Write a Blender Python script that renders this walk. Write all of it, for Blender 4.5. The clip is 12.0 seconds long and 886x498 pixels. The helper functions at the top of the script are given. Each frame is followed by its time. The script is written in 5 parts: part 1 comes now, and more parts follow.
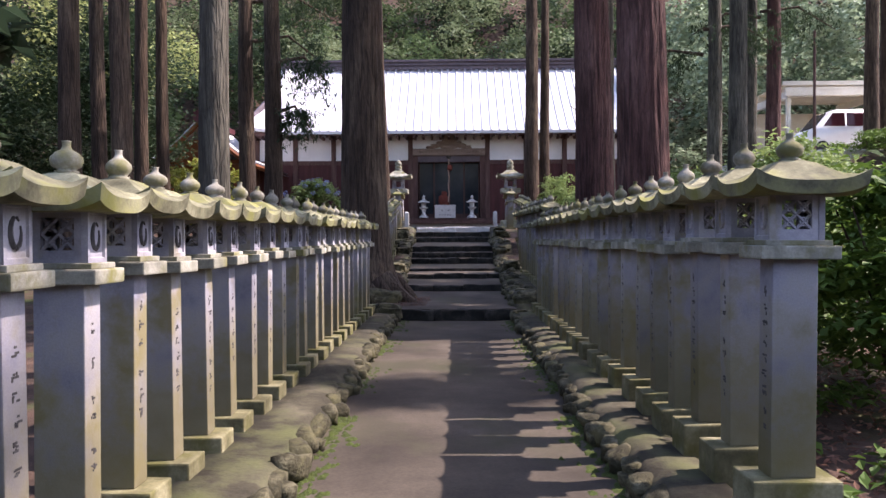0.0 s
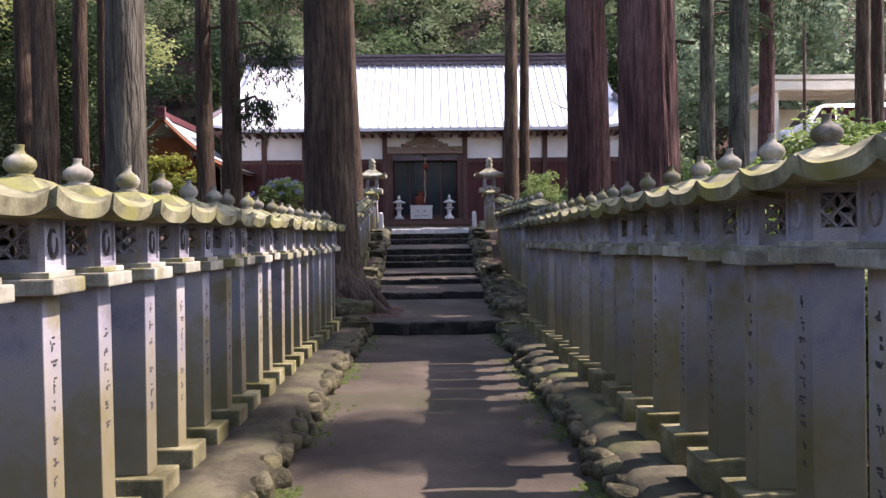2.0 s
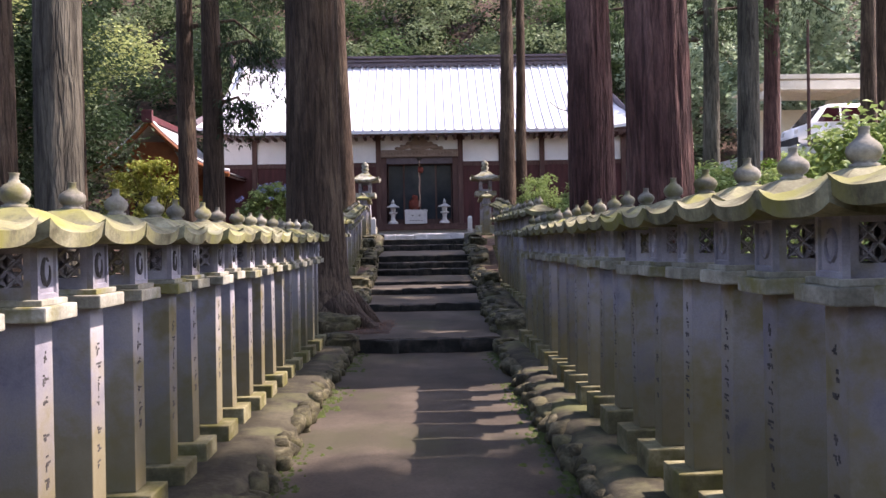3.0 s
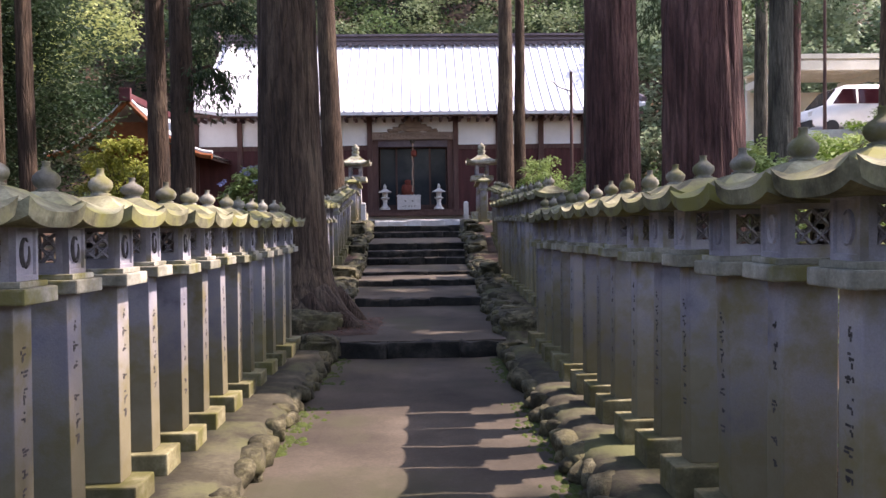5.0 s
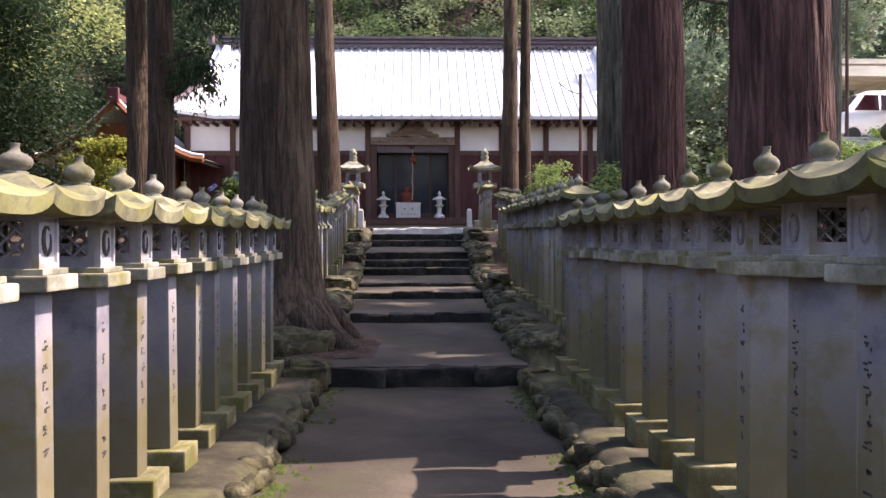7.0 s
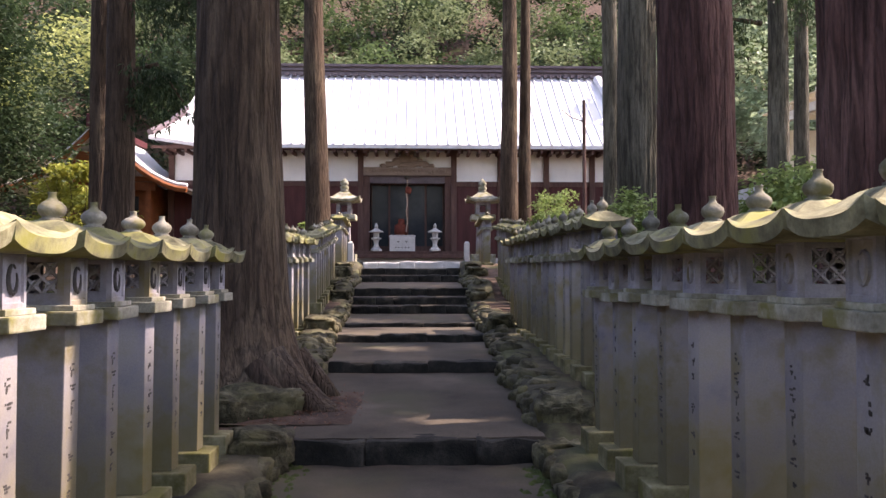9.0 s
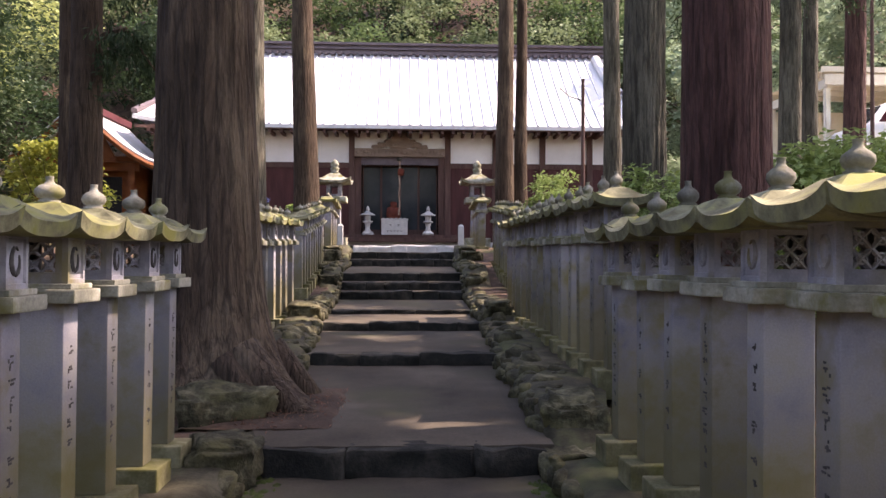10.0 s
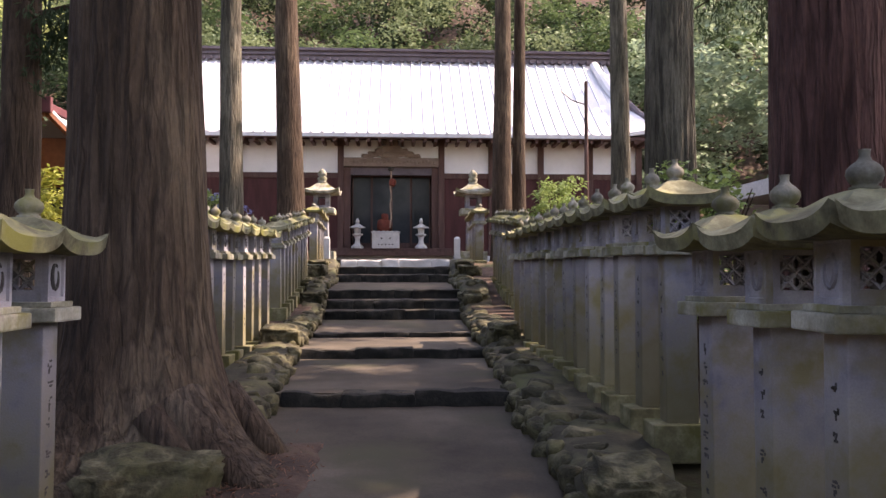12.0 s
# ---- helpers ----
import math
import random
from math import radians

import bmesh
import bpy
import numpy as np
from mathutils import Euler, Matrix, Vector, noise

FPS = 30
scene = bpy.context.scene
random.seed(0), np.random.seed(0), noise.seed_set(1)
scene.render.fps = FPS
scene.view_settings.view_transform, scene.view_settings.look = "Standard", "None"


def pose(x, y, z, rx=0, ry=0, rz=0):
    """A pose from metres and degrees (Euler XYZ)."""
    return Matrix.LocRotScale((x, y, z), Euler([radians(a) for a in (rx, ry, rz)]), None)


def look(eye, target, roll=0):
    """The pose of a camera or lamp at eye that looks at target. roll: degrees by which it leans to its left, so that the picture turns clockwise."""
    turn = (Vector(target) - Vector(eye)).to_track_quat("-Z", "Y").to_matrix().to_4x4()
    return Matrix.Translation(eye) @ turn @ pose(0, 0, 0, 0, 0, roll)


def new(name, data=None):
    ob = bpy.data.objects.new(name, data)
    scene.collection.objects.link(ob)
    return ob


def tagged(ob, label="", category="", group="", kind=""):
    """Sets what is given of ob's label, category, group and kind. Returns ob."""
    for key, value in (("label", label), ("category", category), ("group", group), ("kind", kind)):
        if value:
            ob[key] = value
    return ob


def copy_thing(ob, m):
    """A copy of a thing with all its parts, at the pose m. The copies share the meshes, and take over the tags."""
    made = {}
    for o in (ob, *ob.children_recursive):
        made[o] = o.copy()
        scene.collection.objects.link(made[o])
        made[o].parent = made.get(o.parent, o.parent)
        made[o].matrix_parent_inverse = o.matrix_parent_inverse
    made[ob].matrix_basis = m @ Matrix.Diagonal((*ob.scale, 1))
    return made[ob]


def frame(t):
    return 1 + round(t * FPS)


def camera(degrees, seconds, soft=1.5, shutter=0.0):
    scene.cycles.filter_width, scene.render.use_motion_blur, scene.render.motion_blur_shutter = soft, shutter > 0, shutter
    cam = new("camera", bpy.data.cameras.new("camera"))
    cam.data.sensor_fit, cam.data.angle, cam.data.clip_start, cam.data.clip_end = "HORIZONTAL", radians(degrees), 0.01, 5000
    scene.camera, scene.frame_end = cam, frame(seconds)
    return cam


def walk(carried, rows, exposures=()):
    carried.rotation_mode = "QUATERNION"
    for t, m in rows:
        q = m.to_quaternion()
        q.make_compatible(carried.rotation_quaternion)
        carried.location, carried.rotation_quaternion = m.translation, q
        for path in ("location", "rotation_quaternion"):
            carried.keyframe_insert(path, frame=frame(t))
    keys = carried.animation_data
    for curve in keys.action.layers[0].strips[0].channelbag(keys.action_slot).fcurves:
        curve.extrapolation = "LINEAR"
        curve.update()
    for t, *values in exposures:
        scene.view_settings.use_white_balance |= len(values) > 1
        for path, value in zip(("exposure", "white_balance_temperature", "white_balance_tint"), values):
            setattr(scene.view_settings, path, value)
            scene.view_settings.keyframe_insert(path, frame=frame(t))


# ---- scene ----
cam = camera(60.1, 12.0, soft=1.5)
PATH = [
    (0, (0.406, -0.082, 1.506), (0.372, 1.918, 1.480), -0.3),
    (0.5, (0.382, 0.419, 1.495), (0.365, 2.419, 1.457), -0.3),
    (1, (0.356, 0.875, 1.490), (0.360, 2.874, 1.435), -0.6),
    (1.5, (0.381, 1.300, 1.492), (0.402, 3.298, 1.446), -0.7),
    (2, (0.386, 1.637, 1.528), (0.413, 3.635, 1.505), -0.7),
    (2.5, (0.407, 2.104, 1.583), (0.443, 4.103, 1.573), -0.6),
    (3, (0.467, 2.588, 1.630), (0.503, 4.587, 1.615), -1.0),
    (3.5, (0.498, 3.061, 1.636), (0.535, 5.060, 1.611), -1.1),
    (5.5, (0.436, 4.707, 1.599), (0.494, 6.705, 1.546), -0.6),
    (6, (0.405, 5.105, 1.574), (0.463, 7.104, 1.519), -0.5),
    (6.5, (0.387, 5.475, 1.562), (0.442, 7.473, 1.519), -0.6),
    (7, (0.347, 5.855, 1.559), (0.408, 7.854, 1.538), -0.2),
    (9, (0.409, 7.561, 1.586), (0.481, 9.558, 1.654), 0.0),
    (9.5, (0.390, 8.019, 1.576), (0.478, 10.017, 1.624), 0.1),
    (10, (0.438, 8.457, 1.575), (0.528, 10.455, 1.603), 0.2),
    (10.5, (0.457, 8.861, 1.570), (0.555, 10.858, 1.592), 0.4),
    (11, (0.460, 9.307, 1.583), (0.563, 11.304, 1.607), 0.3),
    (11.5, (0.445, 9.742, 1.602), (0.551, 11.739, 1.639), 0.2),
    (12, (0.432, 10.168, 1.599), (0.543, 12.164, 1.664), 0.0),
]
walk(cam, [(t, look(eye, target, roll)) for t, eye, target, roll in PATH], [(0, 2.06, 7050, 28), (3.5, 2.24, 7400, 29), (6, 2.30, 7550, 28), (9.5, 2.46, 8300, 28), (12, 2.52, 8750, 29)])

# ---- world and sun ----
SUN_ELEVATION, SUN_AZIMUTH = 51.0, 80.0      # azimuth in degrees, clockwise from +y
world = bpy.data.worlds.new("world")
scene.world = world
world.use_nodes = True
wn = world.node_tree
sky = wn.nodes.new("ShaderNodeTexSky")
sky.sky_type, sky.sun_disc = "NISHITA", False
sky.sun_elevation, sky.sun_rotation = radians(SUN_ELEVATION), radians(SUN_AZIMUTH)
wn.links.new(sky.outputs[0], wn.nodes["Background"].inputs[0])
wn.nodes["Background"].inputs[1].default_value = 0.14
sun = new("sun", bpy.data.lights.new("sun", "SUN"))
sun.data.energy, sun.data.angle, sun.data.color = 2.7, radians(0.6), (1.0, 0.975, 0.95)
sun_way = Vector((math.sin(radians(SUN_AZIMUTH)) * math.cos(radians(SUN_ELEVATION)),
                  math.cos(radians(SUN_AZIMUTH)) * math.cos(radians(SUN_ELEVATION)), math.sin(radians(SUN_ELEVATION))))
sun.matrix_world = look(sun_way * 80, (0, 0, 0))


# ---- materials ----
def material(name, colours, scale=6.0, rough=0.8, bump=0.3, detail_scale=60.0, metal=0.0, stretch=(1, 1, 1),
             stain=None, stain_scale=2.0, stain_amount=0.4, per_object=0.0, space="Object", bump_distance=0.01, specular=0.25, low=None, grainy=0.4):
    """A surface with two scales of variation: a broad mottling between the colours, a fine grain, and an optional stain."""
    m = bpy.data.materials.new(name)
    m.use_nodes = True
    nt = m.node_tree
    bsdf = nt.nodes["Principled BSDF"]
    bsdf.inputs["Roughness"].default_value = rough
    bsdf.inputs["Metallic"].default_value = metal
    bsdf.inputs["Specular IOR Level"].default_value = specular
    co = nt.nodes.new("ShaderNodeTexCoord")
    mp = nt.nodes.new("ShaderNodeMapping")
    mp.inputs["Scale"].default_value = stretch
    info = nt.nodes.new("ShaderNodeObjectInfo")
    nt.links.new(co.outputs[space], mp.inputs["Vector"])
    shift = nt.nodes.new("ShaderNodeVectorMath")
    shift.operation = "MULTIPLY_ADD"
    nt.links.new(info.outputs["Random"], shift.inputs[0])
    shift.inputs[1].default_value = (17.0, 31.0, 23.0)
    nt.links.new(mp.outputs[0], shift.inputs[2])

    def noise_node(s, detail=6.0, r=0.6):
        n = nt.nodes.new("ShaderNodeTexNoise")
        n.inputs["Scale"].default_value, n.inputs["Detail"].default_value, n.inputs["Roughness"].default_value = s, detail, r
        nt.links.new(shift.outputs[0], n.inputs["Vector"])
        return n
    broad, fine = noise_node(scale), noise_node(detail_scale, 4.0)
    ramp = nt.nodes.new("ShaderNodeValToRGB")
    el = ramp.color_ramp.elements
    while len(el) < len(colours):
        el.new(0.5)
    for i, c in enumerate(colours):
        el[i].position = 0.3 + 0.4 * i / max(1, len(colours) - 1)
        el[i].color = (*c, 1)
    nt.links.new(broad.outputs["Fac"], ramp.inputs[0])
    grain = nt.nodes.new("ShaderNodeMixRGB")
    grain.blend_type = "OVERLAY"
    grain.inputs[0].default_value = grainy
    nt.links.new(ramp.outputs[0], grain.inputs[1])
    nt.links.new(fine.outputs["Fac"], grain.inputs[2])
    out = grain.outputs[0]
    if stain:
        sn = noise_node(stain_scale, 5.0)
        sr = nt.nodes.new("ShaderNodeValToRGB")
        sr.color_ramp.elements[0].position, sr.color_ramp.elements[1].position = 0.62 - 0.3 * stain_amount, 0.78 - 0.3 * stain_amount
        nt.links.new(sn.outputs["Fac"], sr.inputs[0])
        mx = nt.nodes.new("ShaderNodeMixRGB")
        nt.links.new(sr.outputs[0], mx.inputs[0])
        nt.links.new(out, mx.inputs[1])
        mx.inputs[2].default_value = (*stain, 1)
        out = mx.outputs[0]
    if low:
        # algae and rust-brown damp that creeps up from the foot of the stone, with a ragged edge
        sep = nt.nodes.new("ShaderNodeSeparateXYZ")
        nt.links.new(co.outputs["Object"], sep.inputs[0])
        ln = noise_node(3.0, 5.0, 0.65)
        edge = nt.nodes.new("ShaderNodeMath")
        edge.operation = "MULTIPLY_ADD"
        nt.links.new(ln.outputs["Fac"], edge.inputs[0])
        edge.inputs[1].default_value = -1.7
        nt.links.new(sep.outputs["Z"], edge.inputs[2])
        lr = nt.nodes.new("ShaderNodeMapRange")
        lr.inputs["From Min"].default_value, lr.inputs["From Max"].default_value = low[1] - 0.95, low[2] - 0.75
        lr.inputs["To Min"].default_value, lr.inputs["To Max"].default_value = 0.85, 0.0
        nt.links.new(edge.outputs[0], lr.inputs["Value"])
        lm = nt.nodes.new("ShaderNodeMixRGB")
        nt.links.new(lr.outputs[0], lm.inputs[0])
        nt.links.new(out, lm.inputs[1])
        lm.inputs[2].default_value = (*low[0], 1)
        out = lm.outputs[0]
    if per_object:
        hsv = nt.nodes.new("ShaderNodeHueSaturation")
        rng = nt.nodes.new("ShaderNodeMapRange")
        rng.inputs["To Min"].default_value, rng.inputs["To Max"].default_value = 1 - per_object, 1 + per_object
        nt.links.new(info.outputs["Random"], rng.inputs["Value"])
        nt.links.new(rng.outputs[0], hsv.inputs["Value"])
        nt.links.new(out, hsv.inputs["Color"])
        out = hsv.outputs[0]
    nt.links.new(out, bsdf.inputs["Base Color"])
    if bump:
        add = nt.nodes.new("ShaderNodeMath")
        add.operation = "MULTIPLY_ADD"
        nt.links.new(fine.outputs["Fac"], add.inputs[0])
        add.inputs[1].default_value = 0.35
        nt.links.new(broad.outputs["Fac"], add.inputs[2])
        b = nt.nodes.new("ShaderNodeBump")
        b.inputs["Strength"].default_value, b.inputs["Distance"].default_value = bump, bump_distance
        nt.links.new(add.outputs[0], b.inputs["Height"])
        nt.links.new(b.outputs[0], bsdf.inputs["Normal"])
    return m


def foliage(name, dark, light, rough=0.6, clump=0.8):
    """Leaves: the shade varies from leaf to leaf; a little light passes through."""
    m = bpy.data.materials.new(name)
    m.use_nodes = True
    nt = m.node_tree
    bsdf = nt.nodes["Principled BSDF"]
    bsdf.inputs["Roughness"].default_value = rough
    bsdf.inputs["Specular IOR Level"].default_value = 0.25
    geo = nt.nodes.new("ShaderNodeNewGeometry")
    ramp = nt.nodes.new("ShaderNodeValToRGB")
    ramp.color_ramp.elements[0].color, ramp.color_ramp.elements[1].color = (*dark, 1), (*light, 1)
    co = nt.nodes.new("ShaderNodeTexCoord")
    nz = nt.nodes.new("ShaderNodeTexNoise")
    nz.inputs["Scale"].default_value, nz.inputs["Detail"].default_value = clump, 3.0
    nt.links.new(co.outputs["Object"], nz.inputs["Vector"])
    rg = nt.nodes.new("ShaderNodeMapRange")
    rg.inputs["From Min"].default_value, rg.inputs["From Max"].default_value = 0.3, 0.7
    nt.links.new(nz.outputs["Fac"], rg.inputs["Value"])
    mixer = nt.nodes.new("ShaderNodeMath")
    mixer.operation = "MULTIPLY_ADD"
    nt.links.new(geo.outputs["Random Per Island"], mixer.inputs[0])
    mixer.inputs[1].default_value = 0.5
    half = nt.nodes.new("ShaderNodeMath")
    half.operation = "MULTIPLY"
    nt.links.new(rg.outputs[0], half.inputs[0])
    half.inputs[1].default_value = 0.6
    nt.links.new(half.outputs[0], mixer.inputs[2])
    nt.links.new(mixer.outputs[0], ramp.inputs[0])
    nt.links.new(ramp.outputs[0], bsdf.inputs["Base Color"])
    tr = nt.nodes.new("ShaderNodeBsdfTranslucent")
    nt.links.new(ramp.outputs[0], tr.inputs[0])
    mix = nt.nodes.new("ShaderNodeMixShader")
    mix.inputs[0].default_value = 0.35
    nt.links.new(bsdf.outputs[0], mix.inputs[1])
    nt.links.new(tr.outputs[0], mix.inputs[2])
    nt.links.new(mix.outputs[0], nt.nodes["Material Output"].inputs[0])
    return m


GRANITE = material("granite", [(0.125, 0.122, 0.15), (0.255, 0.248, 0.28), (0.42, 0.405, 0.43)], 3.0, 0.75, 0.35, 120,
                   stain=(0.19, 0.165, 0.095), stain_scale=2.6, stain_amount=0.36, per_object=0.2, low=((0.125, 0.107, 0.04), 0.50, 1.0), grainy=0.25)
MOSSY = material("mossy_granite", [(0.125, 0.122, 0.092), (0.25, 0.244, 0.195), (0.42, 0.41, 0.345)], 5, 0.9, 0.5, 70,
                 stain=(0.15, 0.142, 0.055), stain_scale=4.0, stain_amount=0.40, per_object=0.15)
ROOF_STONE = material("mossy_roof_stone", [(0.055, 0.052, 0.03), (0.16, 0.154, 0.093), (0.32, 0.312, 0.205)], 6, 0.9, 0.5, 70,
                      stain=(0.17, 0.167, 0.05), stain_scale=3.0, stain_amount=0.45, per_object=0.2)
PEDESTAL = material("mossy_pedestal", [(0.066, 0.06, 0.028), (0.14, 0.128, 0.066), (0.26, 0.24, 0.145)], 5, 0.9, 0.5, 60,
                    stain=(0.10, 0.095, 0.03), stain_scale=4.0, stain_amount=0.45, per_object=0.2)
FINIAL_STONE = material("weathered_finial_stone", [(0.075, 0.07, 0.056), (0.165, 0.155, 0.125), (0.30, 0.285, 0.235)], 8, 0.9, 0.5, 70,
                        stain=(0.11, 0.105, 0.045), stain_scale=5.0, stain_amount=0.45, per_object=0.35)
PALE_STONE = material("pale_granite", [(0.42, 0.42, 0.41), (0.55, 0.54, 0.52)], 5, 0.75, 0.3, 90, per_object=0.1)
ROCK = material("field_stone", [(0.014, 0.013, 0.007), (0.043, 0.039, 0.021), (0.145, 0.132, 0.08)], 5, 0.9, 0.8, 40,
                stain=(0.095, 0.088, 0.042), stain_scale=3.5, stain_amount=0.4, per_object=0.25, bump_distance=0.03)
CONCRETE = material("path_concrete", [(0.030, 0.024, 0.018), (0.058, 0.047, 0.035), (0.097, 0.079, 0.059)], 0.9, 0.9, 0.25, 45,
                    stain=(0.05, 0.047, 0.027), stain_scale=0.7, stain_amount=0.35)
STEP_STONE = material("step_stone", [(0.007, 0.007, 0.006), (0.017, 0.016, 0.013), (0.045, 0.041, 0.033)], 4, 0.9, 0.7, 35, per_object=0.2, bump_distance=0.03)
MORTAR = material("kerb_mortar", [(0.018, 0.016, 0.010), (0.045, 0.040, 0.025), (0.098, 0.088, 0.058)], 3, 0.9, 0.6, 40, stain=(0.07, 0.075, 0.03), stain_scale=1.5, stain_amount=0.4, bump_distance=0.02)
EARTH = material("forest_earth", [(0.025, 0.016, 0.011), (0.055, 0.033, 0.023), (0.10, 0.062, 0.045)], 2.5, 0.95, 0.9, 30,
                 stain=(0.05, 0.07, 0.02), stain_scale=0.8, stain_amount=0.3, bump_distance=0.03)
MOSS = material("moss", [(0.02, 0.03, 0.006), (0.055, 0.075, 0.014)], 12, 0.95, 0.9, 80, bump_distance=0.02)


def bark(name, dark, mid, light):
    """Stringy cedar bark: long narrow strips with dark furrows, over broad patches."""
    m = material(name, [dark, mid, light], 1.6, 0.95, 0.0, 50, stretch=(1, 1, 0.35), per_object=0.12)
    nt = m.node_tree
    bsdf = nt.nodes["Principled BSDF"]
    base = bsdf.inputs["Base Color"].links[0].from_socket
    co = nt.nodes.new("ShaderNodeTexCoord")
    heights = []
    for scale, stretch in ((17.0, 0.10), (46.0, 0.12)):
        mp = nt.nodes.new("ShaderNodeMapping")
        mp.inputs["Scale"].default_value = (1, 1, stretch)
        nt.links.new(co.outputs["Object"], mp.inputs["Vector"])
        n = nt.nodes.new("ShaderNodeTexNoise")
        n.inputs["Scale"].default_value, n.inputs["Detail"].default_value, n.inputs["Distortion"].default_value = scale, 3.0, 0.6
        nt.links.new(mp.outputs[0], n.inputs["Vector"])
        heights.append(n.outputs["Fac"])
    ramp = nt.nodes.new("ShaderNodeValToRGB")
    ramp.color_ramp.elements[0].position, ramp.color_ramp.elements[1].position = 0.38, 0.56
    ramp.color_ramp.elements[0].color, ramp.color_ramp.elements[1].color = (0.16, 0.15, 0.15, 1), (1.1, 1.1, 1.1, 1)
    nt.links.new(heights[0], ramp.inputs[0])
    mul = nt.nodes.new("ShaderNodeMixRGB")
    mul.blend_type, mul.inputs[0].default_value = "MULTIPLY", 0.6
    nt.links.new(base, mul.inputs[1])
    nt.links.new(ramp.outputs[0], mul.inputs[2])
    warp = nt.nodes.new("ShaderNodeTexNoise")
    warp.inputs["Scale"].default_value = 3.0
    nt.links.new(co.outputs["Object"], warp.inputs["Vector"])
    shove = nt.nodes.new("ShaderNodeVectorMath")
    shove.operation = "MULTIPLY_ADD"
    nt.links.new(warp.outputs["Color"], shove.inputs[0])
    shove.inputs[1].default_value = (0.07, 0.07, 0.2)
    nt.links.new(co.outputs["Object"], shove.inputs[2])
    squash = nt.nodes.new("ShaderNodeMapping")
    squash.inputs["Scale"].default_value = (1, 1, 0.11)
    nt.links.new(shove.outputs[0], squash.inputs["Vector"])
    cell = nt.nodes.new("ShaderNodeTexVoronoi")
    cell.feature = "DISTANCE_TO_EDGE"
    cell.inputs["Scale"].default_value = 13.0
    nt.links.new(squash.outputs[0], cell.inputs["Vector"])
    crack = nt.nodes.new("ShaderNodeMapRange")
    crack.inputs["From Max"].default_value, crack.inputs["To Min"].default_value = 0.12, 0.4
    nt.links.new(cell.outputs["Distance"], crack.inputs["Value"])
    lines = nt.nodes.new("ShaderNodeMixRGB")
    lines.blend_type, lines.inputs[0].default_value = "MULTIPLY", 0.35
    nt.links.new(mul.outputs[0], lines.inputs[1])
    nt.links.new(crack.outputs[0], lines.inputs[2])
    nt.links.new(lines.outputs[0], bsdf.inputs["Base Color"])
    deep = nt.nodes.new("ShaderNodeMath")
    deep.operation = "MULTIPLY_ADD"
    nt.links.new(crack.outputs[0], deep.inputs[0])
    deep.inputs[1].default_value = 0.35
    nt.links.new(heights[0], deep.inputs[2])
    heights[0] = deep.outputs[0]
    add = nt.nodes.new("ShaderNodeMath")
    add.operation = "MULTIPLY_ADD"
    nt.links.new(heights[1], add.inputs[0])
    add.inputs[1].default_value = 0.4
    nt.links.new(heights[0], add.inputs[2])
    b = nt.nodes.new("ShaderNodeBump")
    b.inputs["Strength"].default_value, b.inputs["Distance"].default_value = 1.0, 0.05
    nt.links.new(add.outputs[0], b.inputs["Height"])
    nt.links.new(b.outputs[0], bsdf.inputs["Normal"])
    return m


BARK = bark("cedar_bark", (0.036, 0.023, 0.016), (0.070, 0.046, 0.031), (0.135, 0.098, 0.066))
BARK_RED = bark("red_cedar_bark", (0.055, 0.024, 0.021), (0.10, 0.049, 0.042), (0.18, 0.10, 0.086))
BARK_GREY = bark("grey_cedar_bark", (0.052, 0.047, 0.035), (0.10, 0.09, 0.068), (0.185, 0.168, 0.13))
PLASTER = material("white_plaster", [(0.68, 0.66, 0.66), (0.80, 0.78, 0.78)], 1.2, 0.9, 0.1, 60)
MAROON = material("maroon_board", [(0.045, 0.014, 0.014), (0.085, 0.028, 0.027)], 1.5, 0.7, 0.2, 30, stretch=(3, 3, 0.4))
DARK_WOOD = material("dark_timber", [(0.06, 0.03, 0.025), (0.12, 0.065, 0.055)], 3, 0.7, 0.3, 40, stretch=(2, 2, 0.3))
OLD_WOOD = material("weathered_timber", [(0.16, 0.11, 0.085), (0.28, 0.21, 0.17)], 3, 0.8, 0.4, 40, stretch=(0.4, 2, 2))
ORANGE_WOOD = material("vermilion_timber", [(0.12, 0.035, 0.012), (0.22, 0.07, 0.022)], 3, 0.6, 0.2, 40)
ROOF_METAL = material("pale_roof_metal", [(0.48, 0.48, 0.50), (0.60, 0.60, 0.62)], 0.8, 0.42, 0.05, 30, specular=0.6)
RIDGE_METAL = material("ridge_tile", [(0.085, 0.065, 0.075), (0.145, 0.115, 0.125)], 2, 0.5, 0.15, 30)
RED_METAL = material("red_roof_metal", [(0.075, 0.022, 0.026), (0.12, 0.04, 0.044)], 2, 0.5, 0.1, 30)
# near-black colour that paints the shade inside openings
INTERIOR_SHADE = material("painted_interior_shade", [(0.012, 0.012, 0.014), (0.025, 0.025, 0.028)], 3, 0.8, 0.1, 30)
WORN_INK = material("worn_ink", [(0.03, 0.028, 0.028), (0.075, 0.07, 0.068)], 25, 0.8, 0.0)
IRON = material("iron", [(0.06, 0.06, 0.06), (0.11, 0.105, 0.10)], 6, 0.55, 0.1, 50, metal=0.6)
RED_CLOTH = material("red_cloth", [(0.11, 0.025, 0.018), (0.19, 0.05, 0.032)], 8, 0.9, 0.2, 60)
ROPE = material("straw_rope", [(0.30, 0.20, 0.15), (0.45, 0.33, 0.26)], 20, 0.9, 0.3, 80)
CREAM = material("cream_paint", [(0.62, 0.56, 0.44), (0.74, 0.68, 0.56)], 1.5, 0.7, 0.1, 40)
